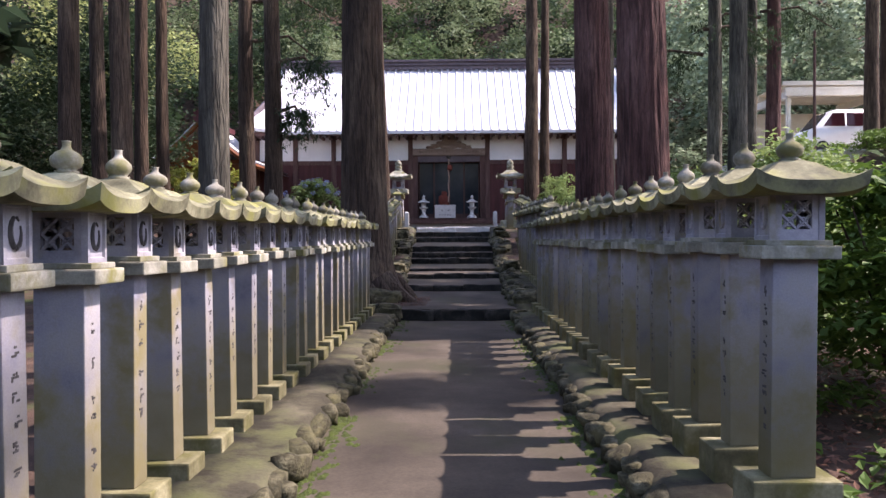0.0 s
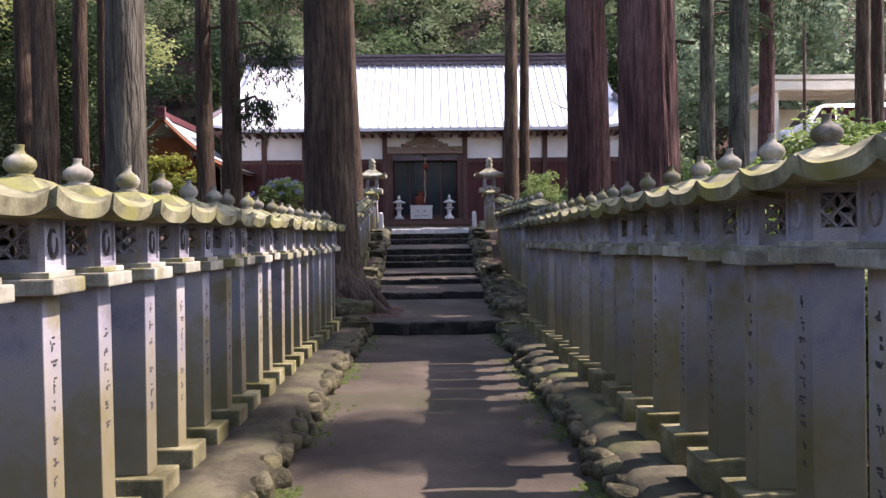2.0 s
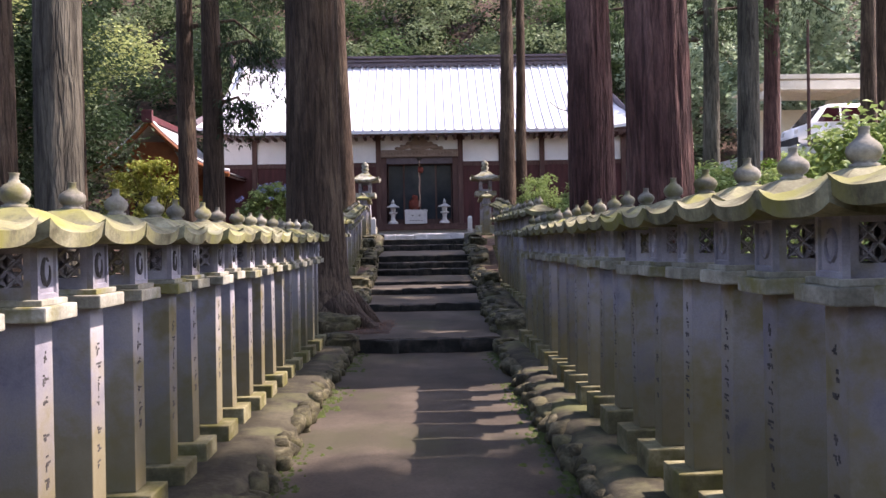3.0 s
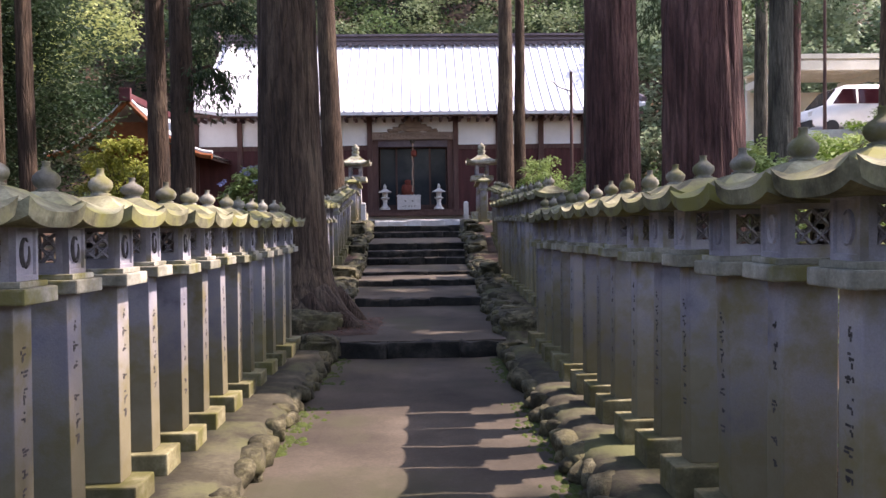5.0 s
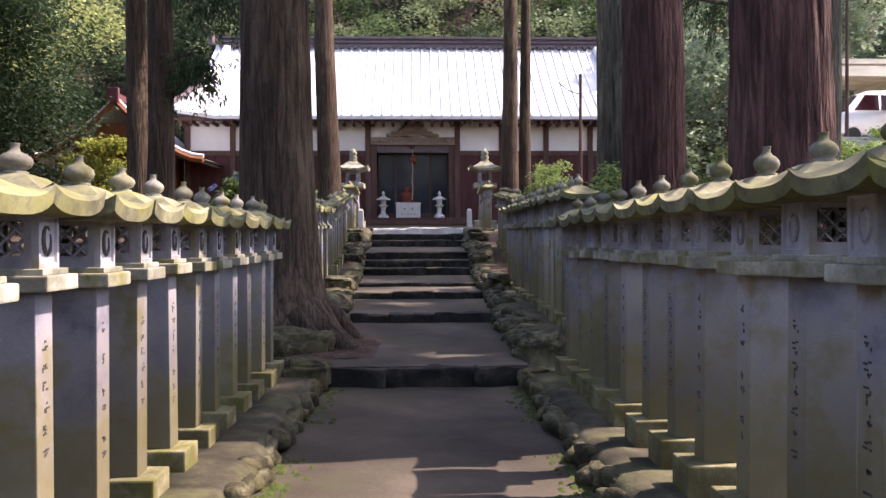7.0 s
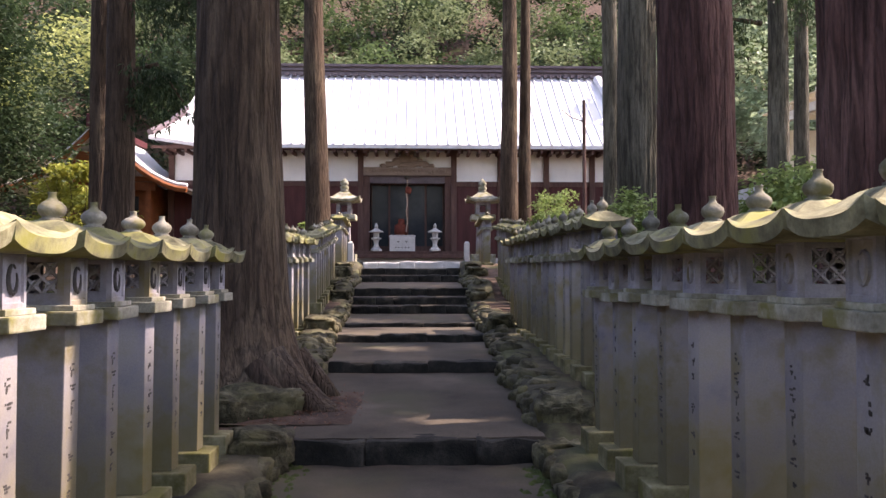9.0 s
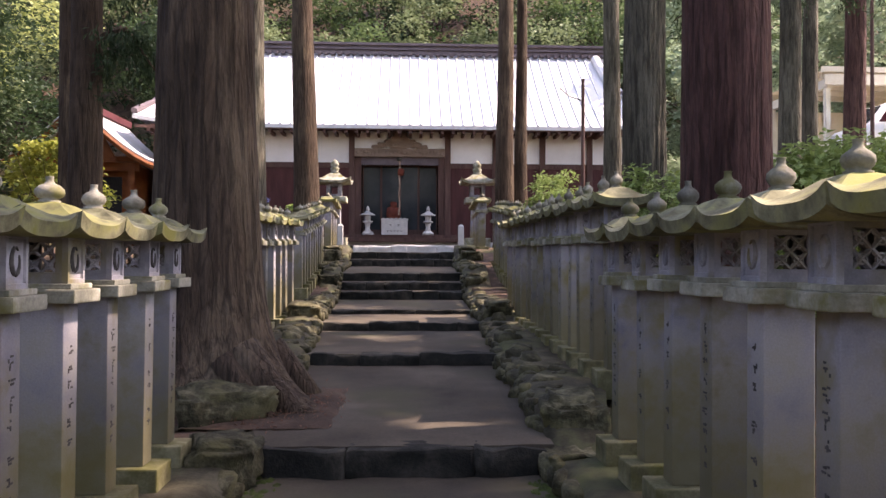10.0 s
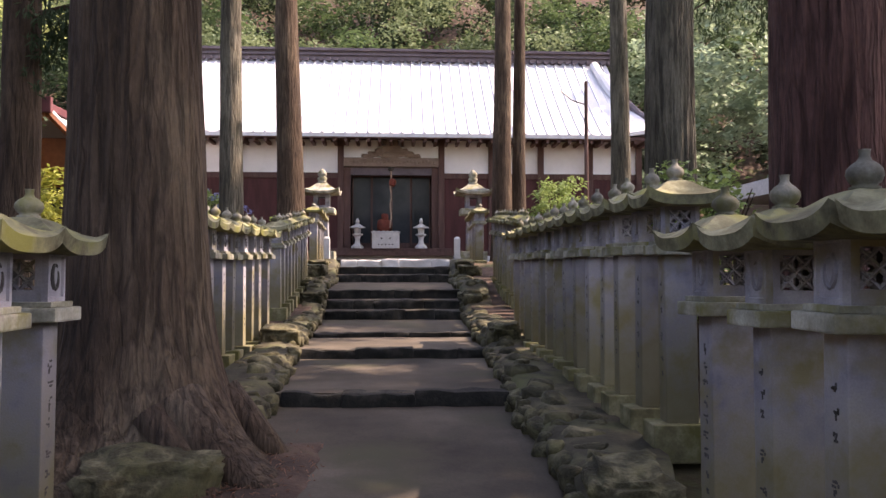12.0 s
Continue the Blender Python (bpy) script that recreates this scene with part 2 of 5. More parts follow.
TINTED = material("maroon_tinted_glass", [(0.05, 0.012, 0.014), (0.09, 0.025, 0.03)], 1.2, 0.12, 0.0, 40)
WHITE_PAINT = material("white_paint", [(0.74, 0.74, 0.75), (0.82, 0.82, 0.83)], 2, 0.35, 0.02, 40)
GLASS_DARK = material("tinted_glass", [(0.02, 0.025, 0.03), (0.04, 0.045, 0.05)], 2, 0.10, 0.0, specular=0.07)
RUBBER = material("rubber", [(0.02, 0.02, 0.02), (0.035, 0.035, 0.035)], 8, 0.8, 0.1)
LEAF = foliage("broad_leaves", (0.035, 0.075, 0.015), (0.13, 0.22, 0.04))
LEAF_BRIGHT = foliage("bright_leaves", (0.10, 0.17, 0.05), (0.33, 0.42, 0.15))
# lighter yellowish leaf colours, with the sunlight on the crowns painted in
LEAF_SUN_TINTED = foliage("sun_tinted_crown_leaves", (0.16, 0.21, 0.07), (0.42, 0.46, 0.19), clump=0.4)
LEAF_YELLOW = foliage("yellow_leaves", (0.12, 0.16, 0.03), (0.33, 0.33, 0.07))
LEAF_DARK = foliage("dark_leaves", (0.014, 0.032, 0.012), (0.05, 0.085, 0.028))
LEAF_PALE = foliage("pale_leaves", (0.09, 0.13, 0.065), (0.22, 0.27, 0.15), clump=0.25)
FAR_DARK = foliage("far_conifers", (0.014, 0.029, 0.018), (0.055, 0.088, 0.047), clump=0.25)
# leaf colours lifted to paint in the haze of distance
FAR_HAZED = foliage("haze_tinted_far_leaves", (0.10, 0.155, 0.10), (0.34, 0.43, 0.29), clump=0.3)
FAR_GREEN = foliage("far_broadleaf", (0.03, 0.06, 0.028), (0.10, 0.15, 0.062), clump=0.25)
ROOF_SHEET = foliage("translucent_roof_sheet", (0.55, 0.50, 0.40), (0.66, 0.60, 0.48), clump=0.1)
NEEDLE = foliage("cedar_needles", (0.012, 0.03, 0.014), (0.045, 0.075, 0.035))
BLUE_FLOWER = foliage("blue_petals", (0.16, 0.20, 0.42), (0.34, 0.38, 0.62))
LITTER = foliage("leaf_litter", (0.08, 0.036, 0.026), (0.27, 0.15, 0.105), 0.9)


# ---- mesh tools ----
def mesh_of(name, bm, mat, smooth=False):
    me = bpy.data.meshes.new(name)
    bmesh.ops.recalc_face_normals(bm, faces=bm.faces)
    bm.to_mesh(me)
    bm.free()
    me.materials.append(mat)
    if smooth:
        for p in me.polygons:
            p.use_smooth = True
    return me


def part(name, bm, mat, parent, label="", smooth=False):
    ob = new(name, mesh_of(name, bm, mat, smooth))
    ob.parent = parent
    return tagged(ob, label)


def thing(name, m, label, category, group="", kind=""):
    e = new(name)
    e.matrix_world = m
    return tagged(e, label, category, group, kind)


def box(bm, x0, x1, y0, y1, z0, z1, bevel=0.0, taper=1.0):
    cx, cy = (x0 + x1) / 2, (y0 + y1) / 2
    vs = []
    for z, k in ((z0, 1.0), (z1, taper)):
        for x, y in ((x0, y0), (x1, y0), (x1, y1), (x0, y1)):
            vs.append(bm.verts.new((cx + (x - cx) * k, cy + (y - cy) * k, z)))
    fs = [bm.faces.new([vs[i] for i in f]) for f in ((3, 2, 1, 0), (4, 5, 6, 7), (0, 1, 5, 4), (1, 2, 6, 5), (2, 3, 7, 6), (3, 0, 4, 7))]
    if bevel:
        es = list({e for f in fs for e in f.edges})
        bmesh.ops.bevel(bm, geom=es, offset=bevel, segments=2, profile=0.6, affect="EDGES")
    return bm


def one_box(*a, **k):
    return box(bmesh.new(), *a, **k)


def lathe(bm, profile, seg=16, at=(0, 0, 0), sx=1.0, sy=1.0):
    """Turns rows of (radius, z) round the upright axis."""
    rings = []
    for r, z in profile:
        rings.append([bm.verts.new((at[0] + sx * r * math.cos(2 * math.pi * i / seg), at[1] + sy * r * math.sin(2 * math.pi * i / seg), at[2] + z)) for i in range(seg)])
    for a, b in zip(rings, rings[1:]):
        for i in range(seg):
            j = (i + 1) % seg
            bm.faces.new((a[i], a[j], b[j], b[i]))
    bm.faces.new(rings[0][::-1])
    bm.faces.new(rings[-1])
    return bm


def tube(bm, points, radii, seg=8):
    rings = []
    for k, p in enumerate(points):
        p = Vector(p)
        d = (Vector(points[min(k + 1, len(points) - 1)]) - Vector(points[max(k - 1, 0)])).normalized()
        u = d.cross(Vector((0.3, 1, 0.2))).normalized()
        v = d.cross(u)
        r = radii[k] if isinstance(radii, (list, tuple)) else radii
        rings.append([bm.verts.new(p + r * (math.cos(2 * math.pi * i / seg) * u + math.sin(2 * math.pi * i / seg) * v)) for i in range(seg)])
    for a, b in zip(rings, rings[1:]):
        for i in range(seg):
            j = (i + 1) % seg
            bm.faces.new((a[i], a[j], b[j], b[i]))
    bm.faces.new(rings[0][::-1])
    bm.faces.new(rings[-1])
    return bm


def rock(bm, cx, cy, cz, lx, ly, lz, rng, rough=0.22, sub=2, block=0.6):
    """A worn stone: a rounded block with an uneven skin."""
    made = bmesh.ops.create_icosphere(bm, subdivisions=sub, radius=1.0)["verts"]
    off = Vector((rng.uniform(0, 50), rng.uniform(0, 50), rng.uniform(0, 50)))
    for v in made:
        p = v.co.copy()
        q = Vector([math.copysign(abs(c) ** block, c) for c in p])
        q *= 1 + rough * noise.noise(p * 1.3 + off) + 0.5 * rough * noise.noise(p * 3.1 + off) + (0.35 * rough * noise.noise(p * 7.5 + off) if sub > 3 else 0)
        v.co = Vector((cx + q.x * lx * 0.62, cy + q.y * ly * 0.62, cz + q.z * lz * 0.62))
    return bm


def between(rows, y):
    """A value at y along rows of (y, value)."""
    for (y0, a), (y1, b) in zip(rows, rows[1:]):
        if y <= y1:
            return a + (b - a) * max(0.0, (y - y0) / (y1 - y0))
    return rows[-1][1]


# ---- the lie of the land ----
LEFT_EDGE = [(-6, -0.52), (4.5, -0.56), (14.1, -0.66), (17.9, -0.75), (21, -0.95), (26, -1.10), (31, -1.2), (34, -1.25)]
RIGHT_EDGE = [(-6, 1.39), (14.1, 1.40), (17.9, 1.49), (21, 1.58), (26, 1.65), (31, 1.70), (34, 1.75)]
PATH_Z = [(-6, -0.02), (14.1, 0.0), (14.1001, 0.21), (17.85, 0.29), (17.8501, 0.42), (20.95, 0.42), (20.9501, 0.545), (23.2, 0.53), (23.2001, 0.61),
          (26, 0.66), (26.0001, 0.84), (26.5, 0.86), (26.5001, 1.04), (27, 1.06), (27.0001, 1.24), (30.4, 1.38), (30.4001, 1.57), (30.9, 1.59), (30.9001, 1.78),
          (31.4, 1.80), (31.4001, 1.99), (34, 2.0)]
BANK_Z = [(-6, 0.10), (13.9, 0.12), (15.5, 0.30), (18, 0.38), (21, 0.52), (26, 0.95), (28, 1.35), (31, 1.75), (32.5, 1.97), (52, 2.0), (60, 5.0), (110, 48.0), (170, 85.0)]


def ground_z(x, y):
    z = between(BANK_Z, y)
    if y < 52:
        d = max(0.0, abs(x - 0.4) - 2.2)
        z += 0.06 * noise.noise(Vector((x * 0.7, y * 0.7, 0))) * min(1, d) + 0.02 * noise.noise(Vector((x * 3, y * 3, 0)))
        z += max(0.0, -x - 16) * 0.15
    z += 3.2 * min(1.0, max(0.0, (x - 13.2) / 2.2)) * min(1.0, max(0.0, (y - 25.0) / 7.0)) if y < 52 else 0.0
    if x > LEFT_X(y) - 0.2 and x < RIGHT_X(y) + 0.2 and y < 34:
        z = between(PATH_Z, y) - 0.25
    return z


def LEFT_X(y):
    return between(LEFT_EDGE, y)


def RIGHT_X(y):
    return between(RIGHT_EDGE, y)


def sheet(xs, ys, zf):
    bm = bmesh.new()
    grid = [[bm.verts.new((x, y, zf(x, y))) for x in xs] for y in ys]
    for a, b in zip(grid, grid[1:]):
        for i in range(len(xs) - 1):
            bm.faces.new((a[i], a[i + 1], b[i + 1], b[i]))
    return bm


def spread(stops):
    """Coordinates from (start, end, step) stretches."""
    out = []
    for a, b, s in stops:
        n = max(1, round((b - a) / s))
        out += [a + (b - a) * i / n for i in range(n)]
    return out + [stops[-1][1]]


ground = new("ground", mesh_of("ground", sheet(spread([(-300, -60, 40), (-60, -12, 4), (-12, -4, 0.5), (-4, 5, 0.12), (5, 14, 0.5), (14, 60, 4), (60, 300, 40)]),
                                              spread([(-300, -40, 40), (-40, -6, 4), (-6, 34, 0.2), (34, 60, 1), (60, 400, 20)]), ground_z), EARTH, True))
tagged(ground, "brown forest floor of earth and needles", "ground", kind="structure")


def path_sheet():
    bm = bmesh.new()
    ys = sorted(set(spread([(-6, 34, 0.4)]) + [r[0] for r in PATH_Z]))
    rows = []
    for y in ys:
        l, r, z = LEFT_X(y) - 0.12, RIGHT_X(y) + 0.12, between(PATH_Z, y)
        rows.append([bm.verts.new((l + (r - l) * i / 12, y, z + 0.012 * noise.noise(Vector((i * 0.5, y * 0.9, 3))))) for i in range(13)])
    for a, b in zip(rows, rows[1:]):
        for i in range(12):
            bm.faces.new((a[i], a[i + 1], b[i + 1], b[i]))
    return bm


path = new("path", mesh_of("path", path_sheet(), CONCRETE))
tagged(path, "grey-brown concrete footpath rising in shallow steps", "path", kind="structure")


# ---- stone lanterns of the rows ----


def kasa(half, height, lift, thick, half_y=None, bm=None, n=12, base=0.0, top=0.26):
    """A four-sided lantern roof with hollow slopes, a thick rim and upturned corners."""
    bm = bm or bmesh.new()
    hy = half_y or half
    g = [i / n * 2 - 1 for i in range(n + 1)]

    def sag(u, v):
        return (abs(u) * abs(v)) ** 3.2 * lift

    def up(u, v):
        r = max(abs(u), abs(v))
        s = min(1.0, max(0.0, (1 - r) / (1 - top)))
        return base + thick + sag(u, v) + height * (0.42 * s + 0.58 * s ** 1.8)

    def under(u, v):
        return base + sag(u, v) * 0.8
    tops = [[bm.verts.new((u * half, v * hy, up(u, v))) for u in g] for v in g]
    lows = [[bm.verts.new((u * half * 0.96, v * hy * 0.96, under(u, v))) for u in g] for v in g]
    hips = []
    for j in range(n):
        for i in range(n):
            a, b, c, d = tops[j][i], tops[j][i + 1], tops[j + 1][i + 1], tops[j + 1][i]
            if i == j or i + j == n - 1:
                p, q = (a, c) if i == j else (b, d)
                for tri in (((a, b, c), (a, c, d)) if i == j else ((a, b, d), (b, c, d))):
                    bm.faces.new(tri)
                hips.append((p, q))
            else:
                bm.faces.new((a, b, c, d))
            bm.faces.new((lows[j + 1][i], lows[j + 1][i + 1], lows[j][i + 1], lows[j][i]))
    for p, q in hips:
        bm.edges.get((p, q)).smooth = False
    rim = [(0, i) for i in range(n)] + [(j, n) for j in range(n)] + [(n, n - i) for i in range(n)] + [(n - j, 0) for j in range(n)]
    for (a, b), (c, d) in zip(rim, rim[1:] + rim[:1]):
        bm.faces.new((tops[a][b], lows[a][b], lows[c][d], tops[c][d]))
    bm.normal_update()
    bm.edges.ensure_lookup_table()
    for e in bm.edges:
        if len(e.link_faces) == 2 and e.calc_face_angle(0) > 0.6:
            e.smooth = False
    return bm


def lattice(cx, y, z0, w, h):
    """A square pierced panel: crossing bars in diamonds, in a frame."""
    bm = bmesh.new()
    t = 0.012
    for i in range(2):
        for j in range(2):
            x0, zz = cx - w / 2 + i * w / 2, z0 + j * h / 2
            for s in (1, -1):
                pts = [(x0, y, zz if s > 0 else zz + h / 2), (x0 + w / 2, y, zz + h / 2 if s > 0 else zz)]
                tube(bm, pts, t * 0.75, 4)
            lathe_ring(bm, x0 + w / 4, y, zz + h / 4, w * 0.13, t * 0.5)
    return bm


def lathe_ring(bm, x, y, z, r, t, seg=12):
    """A ring that faces along y."""
    pts = [(x + r * math.cos(2 * math.pi * i / seg), y, z + r * math.sin(2 * math.pi * i / seg)) for i in range(seg + 1)]
    return tube(bm, pts, t, 4)


def pierced(y0, y1, hx, z0, z1, wx, u0, u1):
    """An upright slab with a square window through it."""
    bm = bmesh.new()
    loops = []
    for y in (y0, y1):
        loops.append([bm.verts.new((x, y, z)) for x, z in ((-hx, z0), (hx, z0), (hx, z1), (-hx, z1))])
        loops.append([bm.verts.new((x, y, z)) for x, z in ((-wx, u0), (wx, u0), (wx, u1), (-wx, u1))])
    a, b, c, d = loops
    for i in range(4):
        j = (i + 1) % 4
        bm.faces.new((a[i], a[j], b[j], b[i]))
        bm.faces.new((c[j], c[i], d[i], d[j]))
        bm.faces.new((a[j], a[i], c[i], c[j]))
        bm.faces.new((b[i], b[j], d[j], d[i]))
    return bm


def bordered(side):
    """The side slab of the fire box with a sunken field towards the path."""
    bm = bmesh.new()
    h, z0, z1 = 0.088, 1.248, 1.475
    xo, xi, xb = side * 0.133, side * 0.122, side * 0.104
    rings = [[bm.verts.new(p) for p in ((x, -a, zl), (x, a, zl), (x, a, zh), (x, -a, zh))]
             for x, a, zl, zh in ((xb, h, z0, z1), (xo, h, z0, z1), (xo, h - 0.018, z0 + 0.02, z1 - 0.02), (xi, h - 0.022, z0 + 0.024, z1 - 0.024))]
    for a, b in zip(rings, rings[1:]):
        for i in range(4):
            j = (i + 1) % 4
            bm.faces.new((a[i], a[j], b[j], b[i]))
    bm.faces.new(rings[0])
    bm.faces.new(rings[-1])
    return bm


def crest(side):
    bm = bmesh.new()
    x = side * 0.1235
    pts, rad = [], []
    for i in range(13):
        a = math.radians(50 + i * 28)
        pts.append((x, 0.034 * math.cos(a), 1.362 + 0.056 * math.sin(a)))
        rad.append(0.004 + 0.008 * math.sin(math.pi * i / 12))
    return tube(bm, pts, rad, 6)


def inscription(side, rng):
    """A column of worn, unreadable characters: short strokes cut into the shaft."""
    bm = bmesh.new()
    x0, x1 = sorted((side * 0.1095, side * 0.1117))
    z, size = rng.uniform(0.93, 1.03), rng.uniform(0.018, 0.025)
    while z > 0.36:
        for k in range(rng.choice((4, 5, 6))):
            a, zz = rng.uniform(-1.0, 0.4) * size, z - rng.uniform(0, 1.8) * size
            if rng.random() < 0.55:
                box(bm, x0, x1, a, a + rng.uniform(0.5, 1.5) * size, zz, zz + 0.009)
            else:
                box(bm, x0, x1, a, a + 0.009, zz - rng.uniform(0.3, 1.1) * size, zz)
        z -= size * rng.uniform(3.6, 4.2)
        if rng.random() < 0.15:
            z -= 0.07
    return bm


def finial(rng):
    bm = bmesh.new()
    k, h = rng.uniform(0.9, 1.1), rng.uniform(0.9, 1.1)
    rows = [(0.052, -0.008), (0.055, 0.010), (0.040, 0.016), (0.060 * k, 0.030), (0.070 * k, 0.052), (0.066 * k, 0.072), (0.047 * k, 0.090), (0.026, 0.102), (0.019, 0.116), (0.020, 0.134), (0.023, 0.140)]
    return lathe(bm, [(r * 0.93, 1.632 + z * h * 0.95) for r, z in rows], 16)


def row_lantern(side, seed):
    """One lantern of the rows; side is the direction in which the path lies (-1 or 1 along x)."""
    rng = random.Random(seed)
    e = thing("stone_lantern", Matrix(), "mossy grey granite lantern with pierced fire box in a row", "stone lantern", "lanterns lining the path")
    part("pedestal", one_box(-0.215, 0.215, -0.135, 0.135, -0.14, 0.10, bevel=0.012), PEDESTAL, e, "mossy pedestal block")
    part("shaft", one_box(-0.110, 0.110, -0.074, 0.074, 0.10, 1.157, bevel=0.006), GRANITE, e, "dressed blue-grey granite shaft")
    part("platform", one_box(-0.190, 0.190, -0.142, 0.142, 1.157, 1.222, bevel=0.009), MOSSY, e)
    part("platform_top", one_box(-0.160, 0.160, -0.115, 0.115, 1.222, 1.248, bevel=0.005), MOSSY, e)
    for s in (-1, 1):
        part("side_panel", bordered(s), GRANITE, e)
        y0, y1 = sorted((s * 0.085, s * 0.058))
        fr = part("window_panel", pierced(y0, y1, 0.103, 1.248, 1.475, 0.072, 1.300, 1.440), GRANITE, e)
        tagged(part("lattice", lattice(0, s * 0.073, 1.300, 0.144, 0.140), GRANITE, fr), kind="stuff")
    part("crest", crest(side), WORN_INK if side > 0 else GRANITE, e, "carved crescent crest")
    part("roof", kasa(0.268, 0.110, 0.055, 0.062, 0.252, base=1.462), ROOF_STONE, e, "mossy stone roof with upturned corners", True)
    part("finial", finial(rng), FINIAL_STONE, e, "onion-shaped finial", True)
    tagged(part("inscription", inscription(side, rng), WORN_INK, e, "worn unreadable writing"), kind="stuff")
    return e


LANTERNS = {s: [row_lantern(s, 10 * i + (s > 0) * 5 + 1) for i in range(4)] for s in (-1, 1)}
used = set()


def place_lantern(side, i, x, y, z, turn=0.0, tall=1.0):
    rng = random.Random(i * 7 + side * 3 + int(y * 10))
    src = LANTERNS[side][rng.randrange(4)]
    m = pose(x + rng.uniform(-0.012, 0.012), y + rng.uniform(-0.012, 0.012), z + rng.uniform(-0.012, 0.012), rng.uniform(-0.6, 0.6), rng.uniform(-0.6, 0.6), turn + rng.uniform(-1.2, 1.2)) @ Matrix.Diagonal((1, 1, tall, 1))
    if src.name not in used:
        used.add(src.name)
        src.matrix_world = m
        return src
    return copy_thing(src, m)


def row(side, count, x0, y0, z0, x1, y1, z1, tall=1.0):
    for i in range(count):
        f = i / (count - 1)
        place_lantern(side, i, x0 + (x1 - x0) * f, y0 + (y1 - y0) * f, z0 + (z1 - z0) * f, -math.degrees(math.atan2(x1 - x0, y1 - y0)), tall)


row(1, 23, -1.285, 13.77 - 22 * 0.5285, 0.165, -1.275, 13.77, 0.215)         # beside the lower path
row(-1, 20, 2.02, 13.71 - 19 * 0.5275, 0.25, 1.995, 13.71, 0.235)
row(-1, 14, 2.33, 15.35, 0.49, 2.36, 22.3, 0.58, 1.075)                           # beside the first flights
row(-1, 11, 2.72, 24.0, 1.02, 2.88, 29.3, 1.45)
row(-1, 9, 2.70, 32.2, 1.88, 2.95, 36.6, 1.95)
row(1, 10, -1.92, 17.6, 0.46, -1.74, 22.3, 0.56, 1.1)
row(1, 10, -1.80, 24.0, 0.90, -1.95, 29.0, 1.40)
row(1, 9, -2.05, 32.2, 1.88, -2.30, 36.6, 1.95)


# ---- trees ----
def trunk_mesh(r, height, lean, rng, flare=0.45, seg=28, ridges=0.05, roots=()):
    """A tapered trunk with furrowed, stringy bark and a flared, rooted foot."""
    bm = bmesh.new()
    fine = seg > 40
    zs = [-0.3] + ([0.1 * i for i in range(56)] if fine else [0, 0.1, 0.2, 0.32, 0.5, 0.75, 1.1, 1.6, 2.2, 3, 4, 5]) + [6, 7, 8, 11, height]
    off = rng.uniform(0, 60)
    rings = []
    for z in zs:
        ring = []
        zz = max(z, 0)
        for i in range(seg):
            a = 2 * math.pi * i / seg
            ca, sa = math.cos(a), math.sin(a)
            fl = 1 + flare * (0.45 * math.exp(-zz / 1.1) + 0.6 * math.exp(-zz / 0.3)) * (1 + 0.5 * noise.noise(Vector((ca * 1.6, sa * 1.6, off))))
            for ra, rl in roots:
                d = (a - ra - 0.25 * math.sin(zz * 3) + math.pi) % (2 * math.pi) - math.pi
                fl += rl * math.exp(-(d / 0.26) ** 2) * (0.75 * math.exp(-max(z, -0.1) / 0.16) + 0.25 * math.exp(-zz / 0.6))
            taper = 1 - 0.55 * zz / height
            furrow = 1 - abs(noise.noise(Vector((ca * r * 14, sa * r * 14, z * 0.55 + off)))) * 2.2
            furrow += 0.5 * noise.noise(Vector((ca * r * 34, sa * r * 34, z * 1.3 - off)))
            rd = r * taper * fl + (0.022 * furrow if fine else r * ridges * furrow)
            sway = 0.03 * math.sin(zz * 0.5 + off)
            ring.append(bm.verts.new((rd * ca + lean[0] * z + sway, rd * sa + lean[1] * z, z)))
        rings.append(ring)
    for a, b in zip(rings, rings[1:]):
        for i in range(seg):
            j = (i + 1) % seg
            bm.faces.new((a[i], a[j], b[j], b[i]))
    bm.faces.new(rings[-1])
    return bm


def leaves_from(points, size, rng, mat_name, mat, droop=0.0, aspect=0.5):
    """Many single leaves, each a folded blade, at the given places."""
    vs, fs = [], []
    for p in points:
        a, t, s = rng.uniform(0, 6.283), rng.uniform(-0.7, 0.7) - droop, size * rng.uniform(0.6, 1.3)
        d = Vector((math.cos(a) * math.cos(t), math.sin(a) * math.cos(t), math.sin(t)))
        n = Vector((-math.sin(a), math.cos(a), rng.uniform(-0.5, 0.5))).normalized()
        p = Vector(p)
        k = len(vs)
        up = d.cross(n) * s * 0.12
        vs += [p, p + d * s * 0.5 + n * s * aspect * 0.5 + up, p + d * s, p + d * s * 0.5 - n * s * aspect * 0.5 + up]
        fs += [(k, k + 1, k + 2), (k, k + 2, k + 3)]
    me = bpy.data.meshes.new(mat_name)
    me.from_pydata([tuple(v) for v in vs], [], fs)
    me.materials.append(mat)
    return me


def blob_points(centre, radii, n, rng, shell=0.55):
    out = []
    for _ in range(n):
        v = Vector((rng.gauss(0, 1), rng.gauss(0, 1), rng.gauss(0, 1))).normalized() * (shell + (1 - shell) * rng.random())
        out.append((centre[0] + v.x * radii[0], centre[1] + v.y * radii[1], centre[2] + v.z * radii[2]))
    return out


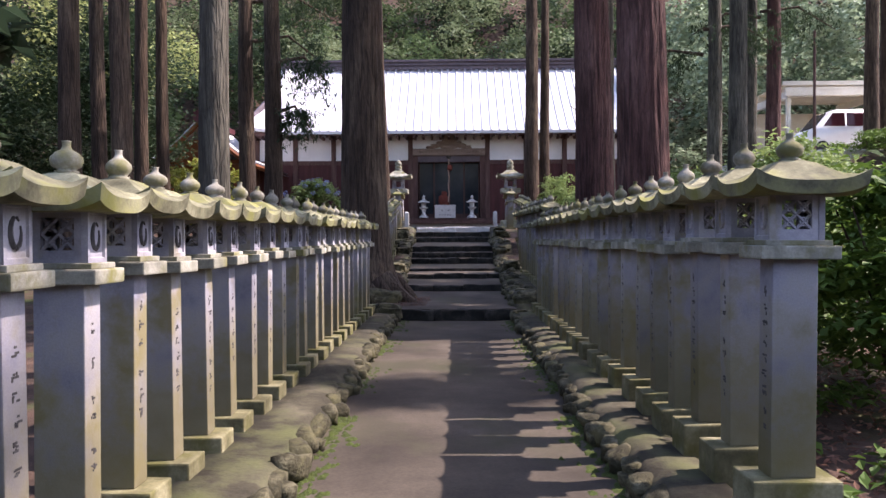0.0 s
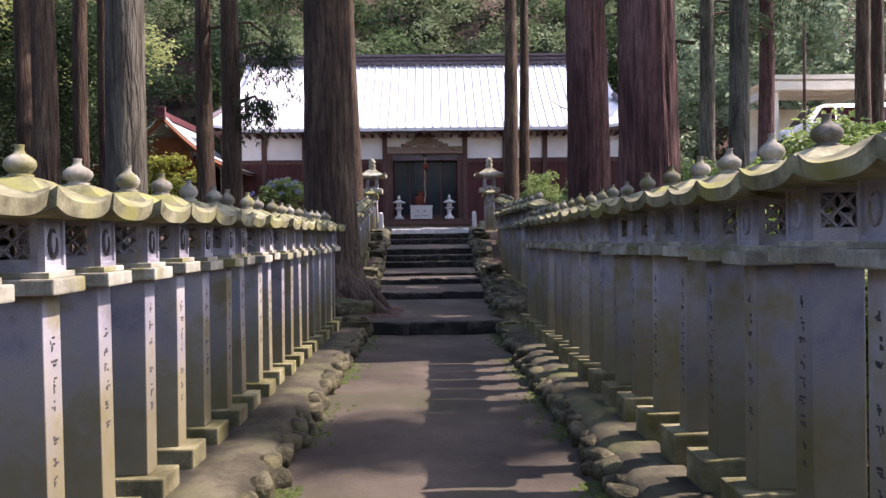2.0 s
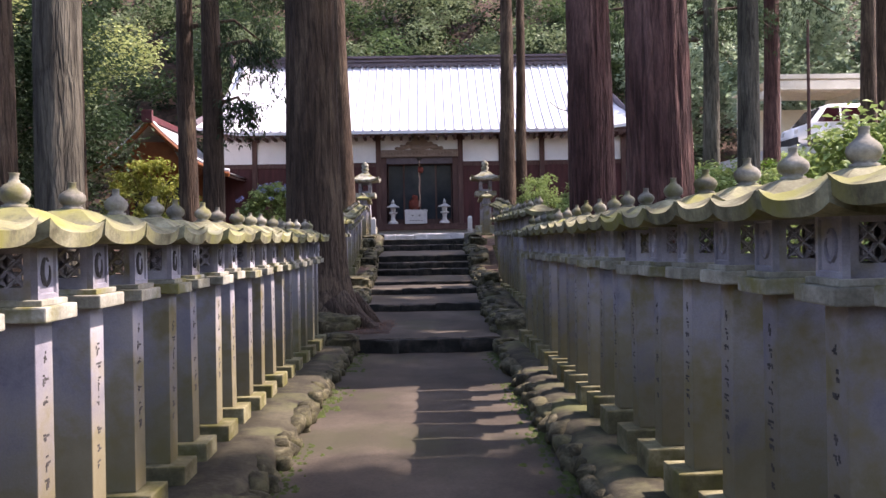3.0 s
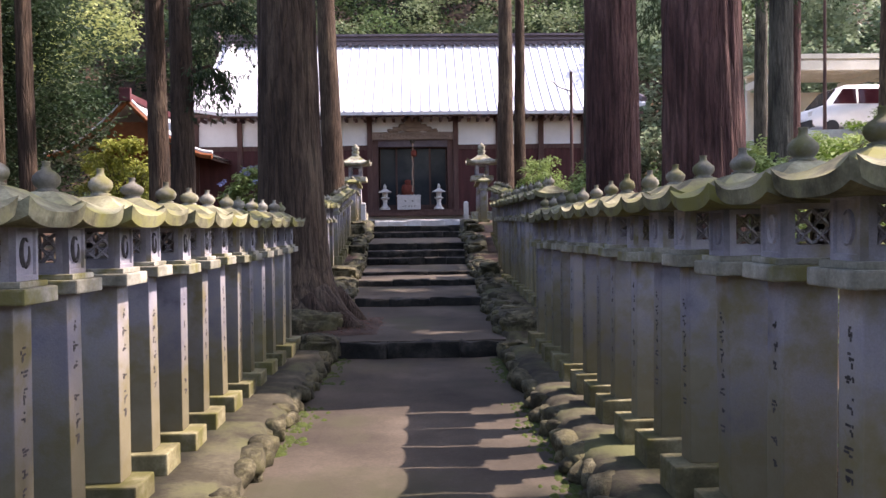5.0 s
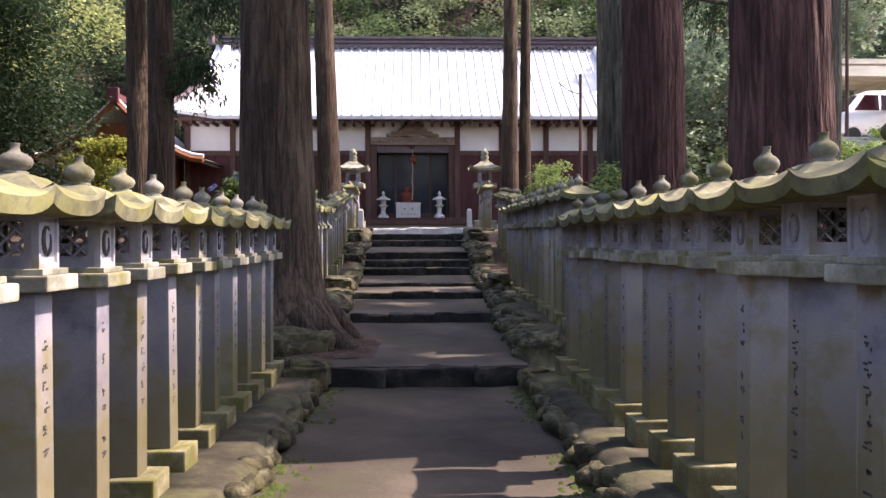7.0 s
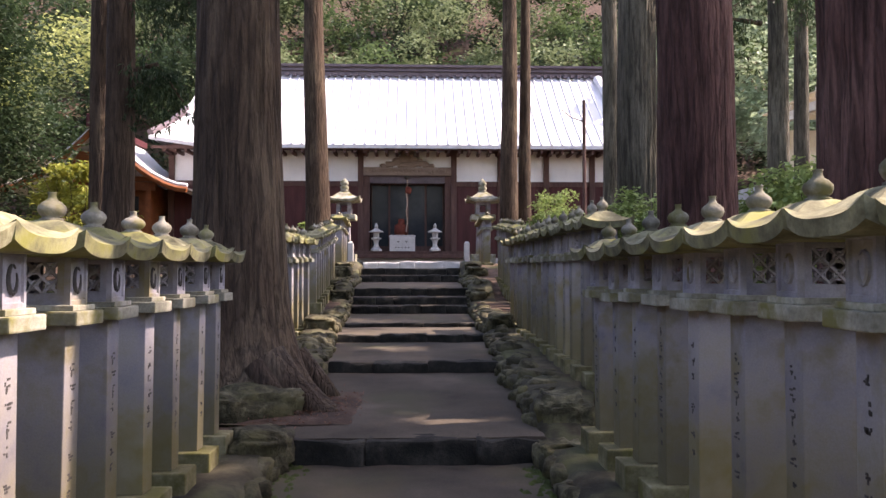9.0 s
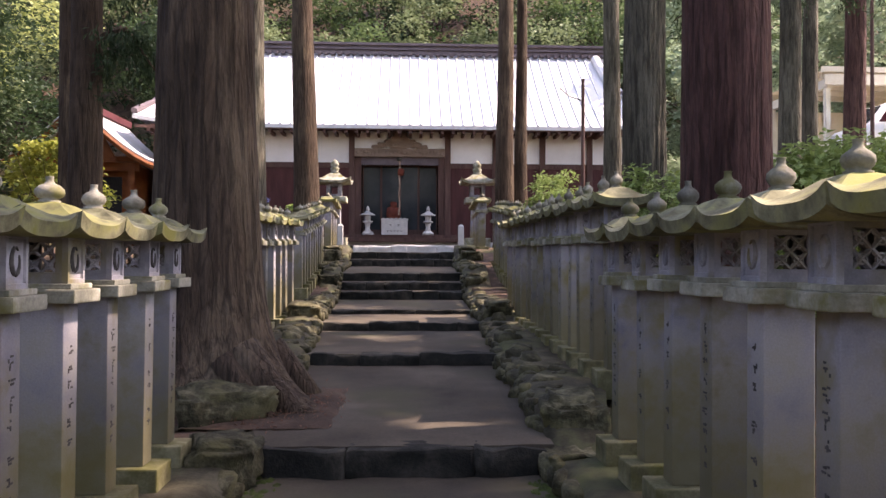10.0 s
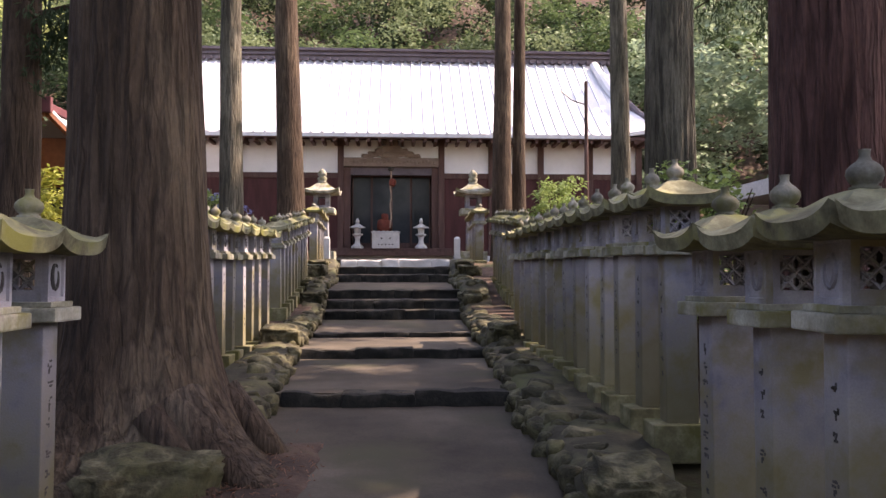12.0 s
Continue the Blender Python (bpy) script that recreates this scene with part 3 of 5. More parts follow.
def cedar(x, y, r, seed, mat=None, height=19.0, lean=(0, 0), crown=True, flare=0.35, roots=(), crown_from=12.0, spread_r=1.7, label=""):
    rng = random.Random(seed)
    z = ground_z(x, y) - 0.03
    e = thing("cedar_tree", pose(x, y, z), label or "tall straight cedar with furrowed brown bark", "tree", "cedars by the path")
    part("trunk", trunk_mesh(r, height, lean, rng, flare, roots=roots, seg=110 if r > 0.3 and y < 25 else 24), mat or BARK, e, smooth=True)
    if crown:
        pts = []
        for k in range(26):
            h = crown_from + (height - crown_from) * k / 25
            w = spread_r * (1 - 0.8 * k / 25) * rng.uniform(0.7, 1.15)
            a = rng.uniform(0, 6.283)
            for j in range(3):
                b = a + j * 2.1
                for s in range(5):
                    d = w * (s + 1) / 5
                    pts += blob_points((math.cos(b) * d + lean[0] * h, math.sin(b) * d + lean[1] * h, h - 0.12 * d * d), (0.32, 0.32, 0.16), 9, rng, 0.1)
        ob = new("crown", leaves_from(pts, 0.34, rng, "crown", NEEDLE, 0.3, 0.35))
        ob.parent = e
    return e


cedar(-1.52, 15.9, 0.465, 1, BARK, 22, (0.004, 0.0), flare=0.95, roots=((-0.55, 0.7), (-1.15, 0.45), (-2.3, 0.3), (0.2, 0.3)), crown_from=11, label="huge old cedar with furrowed bark and spreading roots")
old_cedar = bpy.data.objects["cedar_tree"]
for pts, rad in ((((0.45, -0.5, 0.45), (0.72, -0.62, 0.16), (0.98, -0.74, -0.03), (1.25, -0.82, -0.13), (1.42, -0.80, -0.2)), (0.20, 0.15, 0.11, 0.07, 0.03)),
                 (((0.35, -0.6, 0.4), (0.58, -0.74, 0.1), (0.80, -0.92, -0.06), (1.0, -1.1, -0.16)), (0.15, 0.10, 0.07, 0.035)),
                 (((0.6, 0.1, 0.4), (0.95, 0.05, 0.05), (1.15, 0.1, -0.15)), (0.18, 0.12, 0.06))):
    part("root", tube(bmesh.new(), pts, rad, 10), BARK, old_cedar, smooth=True)
cedar(-2.9, 33.7, 0.42, 2, BARK, 20, (-0.02, 0), crown_from=13)
cedar(-3.25, 27.0, 0.26, 3, BARK_GREY, 18, (0, 0))
cedar(-6.0, 23.4, 0.26, 4, BARK, 19)
cedar(-4.45, 20.2, 0.25, 5, BARK, 18)
cedar(-2.2, 8.25, 0.17, 6, BARK_GREY, 17, crown_from=12, spread_r=1.2)
cedar(-5.65, 13.7, 0.2, 7, BARK)
cedar(-6.9, 15.5, 0.16, 8, BARK)
cedar(-6.4, 13.4, 0.2, 9, BARK)
cedar(-7.1, 18.2, 0.17, 10, BARK)
cedar(-6.75, 18.6, 0.16, 11, BARK)
cedar(4.25, 38.6, 0.38, 12, BARK, 20, crown_from=14, spread_r=1.8)
cedar(4.95, 39.0, 0.27, 13, BARK, 20, crown_from=14, spread_r=1.8)
cedar(3.07, 14.7, 0.36, 14, BARK_RED, 22, (-0.01, 0), crown_from=11, label="tall cedar with reddish furrowed bark")
cedar(3.41, 12.31, 0.415, 15, BARK_RED, 22, crown_from=11, label="thick cedar with reddish furrowed bark")
cedar(4.5, 21.4, 0.38, 16, BARK_GREY, 20, label="cedar with grey-green lichened bark")
cedar(7.24, 18.65, 0.24, 24, BARK_GREY, 19, crown_from=14)
cedar(6.2, 30.0, 0.27, 17, BARK_GREY, 20, crown_from=13.5, spread_r=2.0)
cedar(8.75, 24.8, 0.25, 18, BARK_GREY, 20, crown_from=13.5, spread_r=2.0)
cedar(11.75, 29.5, 0.23, 19, BARK_GREY, 20, crown_from=13.5, spread_r=2.0)
cedar(11.56, 27.05, 0.28, 20, BARK_RED, 20, crown_from=13.5, spread_r=2.0)
cedar(18.2, 33.0, 0.3, 21, BARK, 22, crown_from=17, spread_r=1.2)
cedar(19.0, 33.4, 0.27, 23, BARK, 22, crown_from=17, spread_r=1.2)
# unseen cedars added to the east, placed so their crowns shade the path
for i, (wx, wy) in enumerate(((11.5, 17.7), (14, 20.0), (15.5, 21.5), (17.5, 19.5), (16.5, 16.8), (12.5, -3.0), (9.5, 0.2), (15.5, 0.5), (11.5, 2.9), (17, 4.5), (20, 16))):
    cedar(wx, wy, 0.26, 60 + i, BARK, 27, crown_from=11.0 if i == 0 else 14.0, spread_r=2.4 if i == 0 else 3.0)
# two more added cedars out of view, shading parts of path and steps
for i, (wx, wy, w) in enumerate(((14.0, 10.0, 1.25), (15.0, 19.0, 2.6))):
    cedar(wx, wy, 0.2, 80 + i, BARK, 25, crown_from=13.0, spread_r=w)


# ---- the hall ----
hall = thing("temple_hall", pose(0.03, 43.2, 2.0), "long temple hall with pale metal roof, white plaster and maroon boards", "temple hall")
BAY, HALF, DEEP = 2.17, 10.9, 9.0
part("plinth", one_box(-HALF - 0.6, HALF + 0.6, -0.7, DEEP + 0.5, -0.4, 0.35, bevel=0.03), PALE_STONE, hall, "low stone plinth")
for s, nm in ((-1, "wall"), (1, "wall")):
    x0, x1 = sorted((s * BAY, s * HALF))
    part("lower_wall", one_box(x0, x1, 0, 0.15, 0.35, 3.85), MAROON, hall, "maroon vertical boarding")
    part("upper_wall", one_box(x0, x1, 0.03, 0.15, 3.85, 5.5), PLASTER, hall, "white plaster")
    part("side_wall", one_box(*sorted((s * HALF, s * (HALF - 0.15))), 0.15, DEEP, 0.35, 5.5), MAROON, hall)
part("upper_wall", one_box(-BAY, BAY, 0.03, 0.15, 4.55, 5.5), PLASTER, hall, "white plaster over the doorway")
part("back_wall", one_box(-HALF, HALF, DEEP - 0.15, DEEP, 0.35, 5.5), MAROON, hall)
# added near-black sheet: the hall's inner shade put into its colour
part("inner_wall", one_box(-BAY - 1.5, BAY + 1.5, 3.4, 3.5, 0.35, 5.0), INTERIOR_SHADE, hall, "near-black sheet painting the shade of the inner hall")
part("floor", one_box(-HALF + 0.2, HALF - 0.2, 0.2, DEEP - 0.2, 0.35, 0.68), DARK_WOOD, hall, "dark board floor")
part("front_step", one_box(-3.4, 3.4, -1.0, 0.0, 0.35, 0.52, bevel=0.01), DARK_WOOD, hall, "wooden front step")
part("front_step", one_box(-2.6, 2.6, -0.55, 0.0, 0.52, 0.68, bevel=0.01), DARK_WOOD, hall, "wooden front step")
for k in (-5, -4, -3, -2, -1, 1, 2, 3, 4, 5):
    part("post", one_box(k * BAY - 0.13, k * BAY + 0.13, -0.09, 0.03, 0.35, 5.5, bevel=0.01), DARK_WOOD, hall)
for s in (-1, 1):
    x0, x1 = sorted((s * (BAY + 0.13), s * HALF))
    part("beam", one_box(x0, x1, -0.05, 0.0, 3.72, 3.95), DARK_WOOD, hall)
part("wall_plate", one_box(-HALF - 0.2, HALF + 0.2, -0.12, 0.02, 5.38, 5.62), DARK_WOOD, hall)
part("lintel", one_box(-BAY + 0.13, BAY - 0.13, -0.14, 0.06, 4.22, 4.6, bevel=0.02), OLD_WOOD, hall, "weathered carved lintel")


def roof_shell():
    """The front and back slopes of the hip-and-gable roof, slightly hollow, one sheet with thickness."""
    bm = bmesh.new()
    n = 10
    for s in (-1, 1):
        def pt(u, f, dz):
            # f: 0 at the eave, 1 at the ridge
            yc = DEEP / 2
            y = yc + s * (yc + 1.3) * (1 - f)
            z = 5.45 + 4.75 * (0.86 * f + 0.14 * f * f)
            x = u * (11.5 - 0.9 * min(1.0, f / 0.55))
            z += 0.35 * max(0.0, abs(u) - 0.8) / 0.2 * (1 - f) ** 2
            return (x, y, z + dz)
        for dz in (0.0, -0.16):
            g = [[bm.verts.new(pt(-1 + 2 * i / 40, j / n, dz)) for i in range(41)] for j in range(n + 1)]
            for a, b in zip(g, g[1:]):
                for i in range(40):
                    bm.faces.new((a[i], a[i + 1], b[i + 1], b[i]))
            if dz == 0.0:
                first = g
        for i in range(40):
            bm.faces.new((first[0][i], first[0][i + 1], g[0][i + 1], g[0][i]))
    for sx in (-1, 1):
        # hipped ends below the gable
        yc = DEEP / 2
        prev = None
        for j in range(6):
            f = 0.55 * j / 5
            z = 5.45 + 4.75 * (0.86 * f + 0.14 * f * f) - 0.02
            x = sx * (11.5 - 0.9 * f / 0.55)
            r = [bm.verts.new((x, yc + v * (yc + 1.3) * (1 - f), z + (0.35 * (1 - f) ** 2 if abs(v) == 1 else 0))) for v in (-1, 0, 1)]
            if prev:
                for i in range(2):
                    bm.faces.new((prev[i], prev[i + 1], r[i + 1], r[i]))
            prev = r
    return bm


roof = part("roof", roof_shell(), ROOF_METAL, hall, "pale sheet-metal roof with standing seams")


def seam(x):
    bm = bmesh.new()
    yc = DEEP / 2
    pts = []
    for j in range(9):
        f = j / 8
        pts.append((x, yc - (yc + 1.3) * (1 - f), 5.45 + 4.75 * (0.86 * f + 0.14 * f * f) + 0.03))
    return tube(bm, pts, 0.045, 4)


seam_mesh = mesh_of("seam", seam(0.0), ROOF_METAL)
for k in range(-22, 23):
    ob = new("seam", seam_mesh)
    ob.parent = roof
    ob.location.x = k * 0.47
RIDGE_Z = 10.2
part("ridge", one_box(-10.4, 10.9, DEEP / 2 - 0.25, DEEP / 2 + 0.25, RIDGE_Z - 0.15, RIDGE_Z + 0.28), RIDGE_METAL, roof, "dark layered ridge")
part("ridge_cap", one_box(-10.5, 11.0, DEEP / 2 - 0.38, DEEP / 2 + 0.38, RIDGE_Z + 0.28, RIDGE_Z + 0.40), RIDGE_METAL, roof)
part("ridge_band", one_box(-10.45, 10.95, DEEP / 2 - 0.34, DEEP / 2 + 0.34, RIDGE_Z + 0.06, RIDGE_Z + 0.14), RIDGE_METAL, roof)
for k in range(60):
    part("ridge_tile", one_box(-10.3 + k * 0.355, -10.3 + k * 0.355 + 0.2, DEEP / 2 - 0.5, DEEP / 2 - 0.25, RIDGE_Z - 0.26, RIDGE_Z - 0.1), RIDGE_METAL, roof)
for s in (-1, 1):
    part("end_tile", one_box(*sorted((s * 10.75, s * 11.0)), DEEP / 2 - 0.3, DEEP / 2 + 0.3, RIDGE_Z - 0.1, RIDGE_Z + 0.62, bevel=0.05), RIDGE_METAL, roof)
    part("descending_ridge", tube(bmesh.new(), [(s * 9.9, 3.9, 9.85), (s * 10.1, 2.2, 8.3), (s * 10.4, 0.9, 7.15)], 0.22, 8), ROOF_METAL, roof)
    part("corner_ridge", tube(bmesh.new(), [(s * 10.5, 1.0, 7.5), (s * 11.0, 0.1, 6.6), (s * 11.45, -1.2, 5.95)], 0.17, 8), RIDGE_METAL, roof)
part("fascia", one_box(-11.4, 11.4, -1.28, -1.2, 5.24, 5.36), DARK_WOOD, hall, "dark eave board")
for k in range(-23, 24):
    part("rafter", one_box(k * 0.47 - 0.06, k * 0.47 + 0.06, -1.24, -0.02, 5.10, 5.24), DARK_WOOD, hall)


# carving and brackets under the eave
for k in (-5, -4, -3, -2, -1, 1, 2, 3, 4, 5):
    bm = one_box(k * BAY - 0.42, k * BAY + 0.42, -0.16, -0.09, 5.26, 5.40)
    box(bm, k * BAY - 0.24, k * BAY + 0.24, -0.15, -0.09, 5.12, 5.26)
    part("bracket", bm, DARK_WOOD, hall)


def carved_crest():
    """The carved frog-leg strut over the doorway."""
    bm = bmesh.new()
    rng = random.Random(3)
    for x, z, w, h in ((0, 5.05, 0.34, 0.5), (-0.26, 4.92, 0.3, 0.34), (0.26, 4.92, 0.3, 0.34), (-0.5, 4.82, 0.3, 0.26), (0.5, 4.82, 0.3, 0.26), (-0.78, 4.74, 0.34, 0.2), (0.78, 4.74, 0.34, 0.2),
                       (-1.08, 4.68, 0.3, 0.13), (1.08, 4.68, 0.3, 0.13), (0, 4.72, 0.9, 0.2), (-0.16, 5.2, 0.2, 0.2), (0.16, 5.2, 0.2, 0.2), (0, 5.28, 0.5, 0.16)):
        rock(bm, x, -0.10, z, w, 0.14, h, rng, 0.5, 3)
    return bm


tagged(part("carving", carved_crest(), OLD_WOOD, hall, "carved wooden strut over the doorway"), kind="stuff")
bm = bmesh.new()
for i in range(24):
    rock(bm, -1.9 + i * 0.165, -0.15, 4.42 + 0.05 * math.sin(i * 1.3), 0.11, 0.06, 0.12, random.Random(i), 0.4, 1)
tagged(part("lintel_relief", bm, OLD_WOOD, hall), kind="stuff")
for s in (-1, 1):
    part("jamb", one_box(*sorted((s * (BAY - 0.13), s * (BAY - 0.42))), 0.02, 0.5, 0.68, 4.2), DARK_WOOD, hall)
for k in range(4):
    x0 = -1.72 + k * 0.86
    yy = 0.62 if k in (1, 2) else 0.72
    pane = part("glass_door", one_box(x0 + 0.05, x0 + 0.81, yy, yy + 0.02, 0.95, 3.86), GLASS_DARK, hall, "dark reflecting glass door")
    for a, b, c, d in ((x0, x0 + 0.05, 0.70, 3.92), (x0 + 0.81, x0 + 0.86, 0.70, 3.92), (x0 + 0.05, x0 + 0.81, 0.70, 0.95), (x0 + 0.05, x0 + 0.81, 3.86, 3.92)):
        part("door_frame", one_box(a, b, yy - 0.015, yy + 0.035, c, d), DARK_WOOD, pane)
part("curtain_board", one_box(-BAY + 0.13, BAY - 0.13, 0.06, 0.12, 3.87, 4.24), RIDGE_METAL, hall, "grey board under the lintel")
HX, HY, FLOOR = 0.03, 43.2, 2.68


def bell_rope():
    e = thing("bell_rope", pose(HX - 0.02, HY + 0.05, 0), "hanging straw bell rope with a red knot", "bell rope")
    bm = bmesh.new()
    tube(bm, [(0.02 * math.sin(i * 0.7), 0, 6.1 - i * 0.1) for i in range(26)], [0.028 + 0.010 * (i % 2) for i in range(26)], 8)
    part("rope", bm, ROPE, e)
    part("knot", rock(bmesh.new(), 0.06, 0, 5.55, 0.24, 0.2, 0.26, random.Random(2), 0.3), RED_CLOTH, e, "red cloth knot")
    part("bell", lathe(bmesh.new(), [(0.03, 6.28), (0.11, 6.22), (0.13, 6.15), (0.11, 6.08), (0.03, 6.04)], 16), IRON, e)


bell_rope()


def offertory_box():
    e = thing("offertory_box", pose(HX - 0.22, HY - 0.35, FLOOR), "pale wooden offertory box with faded characters", "offering box")
    part("body", one_box(-0.58, 0.58, -0.25, 0.25, 0.0, 0.66, bevel=0.012), PALE_STONE, e)
    part("rim", one_box(-0.61, 0.61, -0.28, 0.28, 0.66, 0.72, bevel=0.01), PALE_STONE, e)
    for k in range(6):
        part("slat", one_box(-0.54 + k * 0.19, -0.45 + k * 0.19, -0.24, 0.24, 0.72, 0.745), PALE_STONE, e)
    bm = bmesh.new()
    for x, z, w in ((-0.18, 0.42, 0.10), (0.18, 0.42, 0.10), (-0.30, 0.16, 0.08), (-0.16, 0.16, 0.08), (0.0, 0.16, 0.08), (0.15, 0.16, 0.08), (0.29, 0.16, 0.08)):
        box(bm, x - w / 2, x + w / 2, -0.254, -0.25, z, z + w * 0.35)
        box(bm, x - w / 6, x + w / 6, -0.254, -0.25, z - w * 0.4, z)
    tagged(part("writing", bm, WORN_INK, e, "unreadable dark characters"), kind="stuff")


offertory_box()


def small_lantern(x, y):
    e = thing("porch_lantern", pose(x, y, FLOOR), "pale grey stone lantern on the hall porch", "stone lantern", "porch lanterns")
    part("base", lathe(bmesh.new(), [(0.26, 0), (0.26, 0.08), (0.19, 0.14), (0.16, 0.18)], 6), PALE_STONE, e)
    part("shaft", lathe(bmesh.new(), [(0.13, 0.18), (0.10, 0.34), (0.13, 0.50)], 12), PALE_STONE, e)
    part("platform", lathe(bmesh.new(), [(0.12, 0.50), (0.23, 0.57), (0.23, 0.61), (0.15, 0.63)], 6), PALE_STONE, e)
    part("fire_box", lathe(bmesh.new(), [(0.13, 0.63), (0.14, 0.86)], 6), PALE_STONE, e)
    part("roof", lathe(bmesh.new(), [(0.14, 0.86), (0.34, 0.87), (0.33, 0.91), (0.18, 0.98), (0.07, 1.06)], 6), PALE_STONE, e)
    part("finial", lathe(bmesh.new(), [(0.05, 1.06), (0.085, 1.13), (0.07, 1.2), (0.015, 1.3)], 10), PALE_STONE, e, smooth=True)
    return e


sl = small_lantern(HX - 1.42, HY - 0.38)
copy_thing(sl, pose(HX + 1.28, HY - 0.38, FLOOR))


def figure():
    """A seated wooden guardian figure on a stand, as one plain shape."""
    bm = bmesh.new()
    lathe(bm, [(0.22, 0), (0.20, 0.3), (0.17, 0.75)], 8)
    rock(bm, 0, 0, 1.0, 0.5, 0.4, 0.55, random.Random(4), 0.3)
    rock(bm, 0.02, -0.05, 1.38, 0.26, 0.26, 0.3, random.Random(5), 0.2)
    ob = new("seated_figure", mesh_of("seated_figure", bm, RED_CLOTH, True))
    ob.matrix_world = pose(HX - 0.3, HY + 0.5, FLOOR)
    tagged(ob, "reddish-brown seated wooden figure behind the offering box", "statue")


figure()


def big_lantern(x, y, z):
    e = thing("tall_stone_lantern", pose(x, y, z), "tall weathered granite lantern with broad square roof", "stone lantern", "tall lanterns by the hall")
    part("base", one_box(-0.5, 0.5, -0.5, 0.5, -0.1, 0.35, bevel=0.02), MOSSY, e)
    part("shaft", one_box(-0.27, 0.27, -0.27, 0.27, 0.35, 1.75, bevel=0.02, taper=0.85), GRANITE, e)
    part("platform", one_box(-0.5, 0.5, -0.5, 0.5, 1.75, 1.98, bevel=0.03), MOSSY, e)
    part("fire_box", pierced(-0.30, 0.30, 0.30, 1.98, 2.5, 0.15, 2.08, 2.4), GRANITE, e)
    part("roof", kasa(0.70, 0.36, 0.16, 0.09, base=2.5), MOSSY, e, smooth=True)
    part("finial", lathe(bmesh.new(), [(0.16, 2.90), (0.21, 2.96), (0.14, 3.0), (0.17, 3.06), (0.19, 3.14), (0.12, 3.2), (0.17, 3.25), (0.17, 3.34), (0.09, 3.44), (0.03, 3.5)], 16), MOSSY, e, smooth=True)
    return e


bl = big_lantern(-2.54, 39.4, 2.1)
copy_thing(bl, pose(3.21, 39.4, 2.1))


def low_post(x, y):
    e = thing("stone_post", pose(x, y, 1.98), "short pale granite post at the stair head", "post", "stair head posts")
    part("shaft", one_box(-0.085, 0.085, -0.085, 0.085, -0.1, 0.62, bevel=0.012), PALE_STONE, e)
    part("cap", one_box(-0.085, 0.085, -0.085, 0.085, 0.62, 0.68, bevel=0.008, taper=0.5), PALE_STONE, e)
    return e


lp = low_post(-1.65, 32.0)
copy_thing(lp, pose(2.05, 32.0, 1.98))


def lamp_pole(x, y, z, h, arm=True):
    e = thing("lamp_pole", pose(x, y, z), "slim dark wooden pole with a short arm", "pole")
    part("pole", tube(bmesh.new(), [(0, 0, -0.2), (0, 0, h)], [0.07, 0.055], 8), DARK_WOOD, e)
    if arm:
        part("arm", tube(bmesh.new(), [(0, 0, h - 0.75), (-0.45, 0, h - 0.6), (-0.8, 0, h - 0.32)], 0.022, 6), IRON, e)
    return e


lamp_pole(6.3, 34.0, 2.0, 5.7)
lamp_pole(15.9, 33.3, 5.2, 5.2, False)


# ---- small shrine beside the hall ----
def side_shrine():
    e = thing("small_shrine", pose(-12.9, 40.6, 1.6, 0, 0, 0), "small vermilion wooden shrine with red-ridged metal roof", "shrine")
    part("body", one_box(-1.6, 1.6, 0.6, 3.6, 0.5, 4.0), ORANGE_WOOD, e)
    part("plinth", one_box(-2.1, 2.1, -0.2, 4.1, -0.3, 0.5), PALE_STONE, e)
    for x in (-1.9, 1.9):
        for y in (0.1, 3.8):
            part("post", one_box(x - 0.13, x + 0.13, y - 0.13, y + 0.13, 0.5, 3.9), ORANGE_WOOD, e)
    part("beam", one_box(-2.2, 2.2, 0.0, 0.2, 3.6, 3.95), ORANGE_WOOD, e)
    part("beam", one_box(-2.2, 2.2, 0.0, 0.2, 3.98, 4.2), ORANGE_WOOD, e)
    # near-black panel on the solid body paints a shaded doorway
    part("dark_opening", one_box(-1.3, 1.3, 0.55, 0.6, 0.6, 3.4), INTERIOR_SHADE, e)
    bm = bmesh.new()
    for s in (-1, 1):
        for dz in (0, -0.14):
            g = []
            for j in range(9):
                f = j / 8
                g.append([bm.verts.new((s * 3.8 * (1 - f), y, 3.45 + 2.75 * f ** 1.5 + 0.18 * (1 - f) ** 3 + dz)) for y in (-0.9, 1.5, 4.6)])
            for a, b in zip(g, g[1:]):
                for i in range(2):
                    bm.faces.new((a[i], a[i + 1], b[i + 1], b[i]))
    part("roof", bm, ROOF_METAL, e, "pale curved metal roof")
    for s in (-1, 1):
        part("barge_board", tube(bmesh.new(), [(s * 3.8 * (1 - j / 8), -0.93, 3.35 + 2.75 * (j / 8) ** 1.5 + 0.18 * (1 - j / 8) ** 3) for j in range(9)], 0.13, 6), ORANGE_WOOD, e)
        part("roof_edge", tube(bmesh.new(), [(s * 3.8 * (1 - j / 8), -0.85, 3.54 + 2.75 * (j / 8) ** 1.5 + 0.18 * (1 - j / 8) ** 3) for j in range(9)], 0.09, 6), ROOF_METAL, e)
    part("gable", one_box(-1.5, 1.5, -0.5, -0.4, 3.9, 5.2, taper=0.55), ORANGE_WOOD, e)
    part("ridge", one_box(-0.22, 0.22, -1.05, 4.7, 6.12, 6.42, bevel=0.03), RED_METAL, e, "red metal ridge")
    part("ridge_end", one_box(-0.26, 0.26, -1.2, -1.0, 6.05, 6.65, bevel=0.04), RED_METAL, e)


side_shrine()


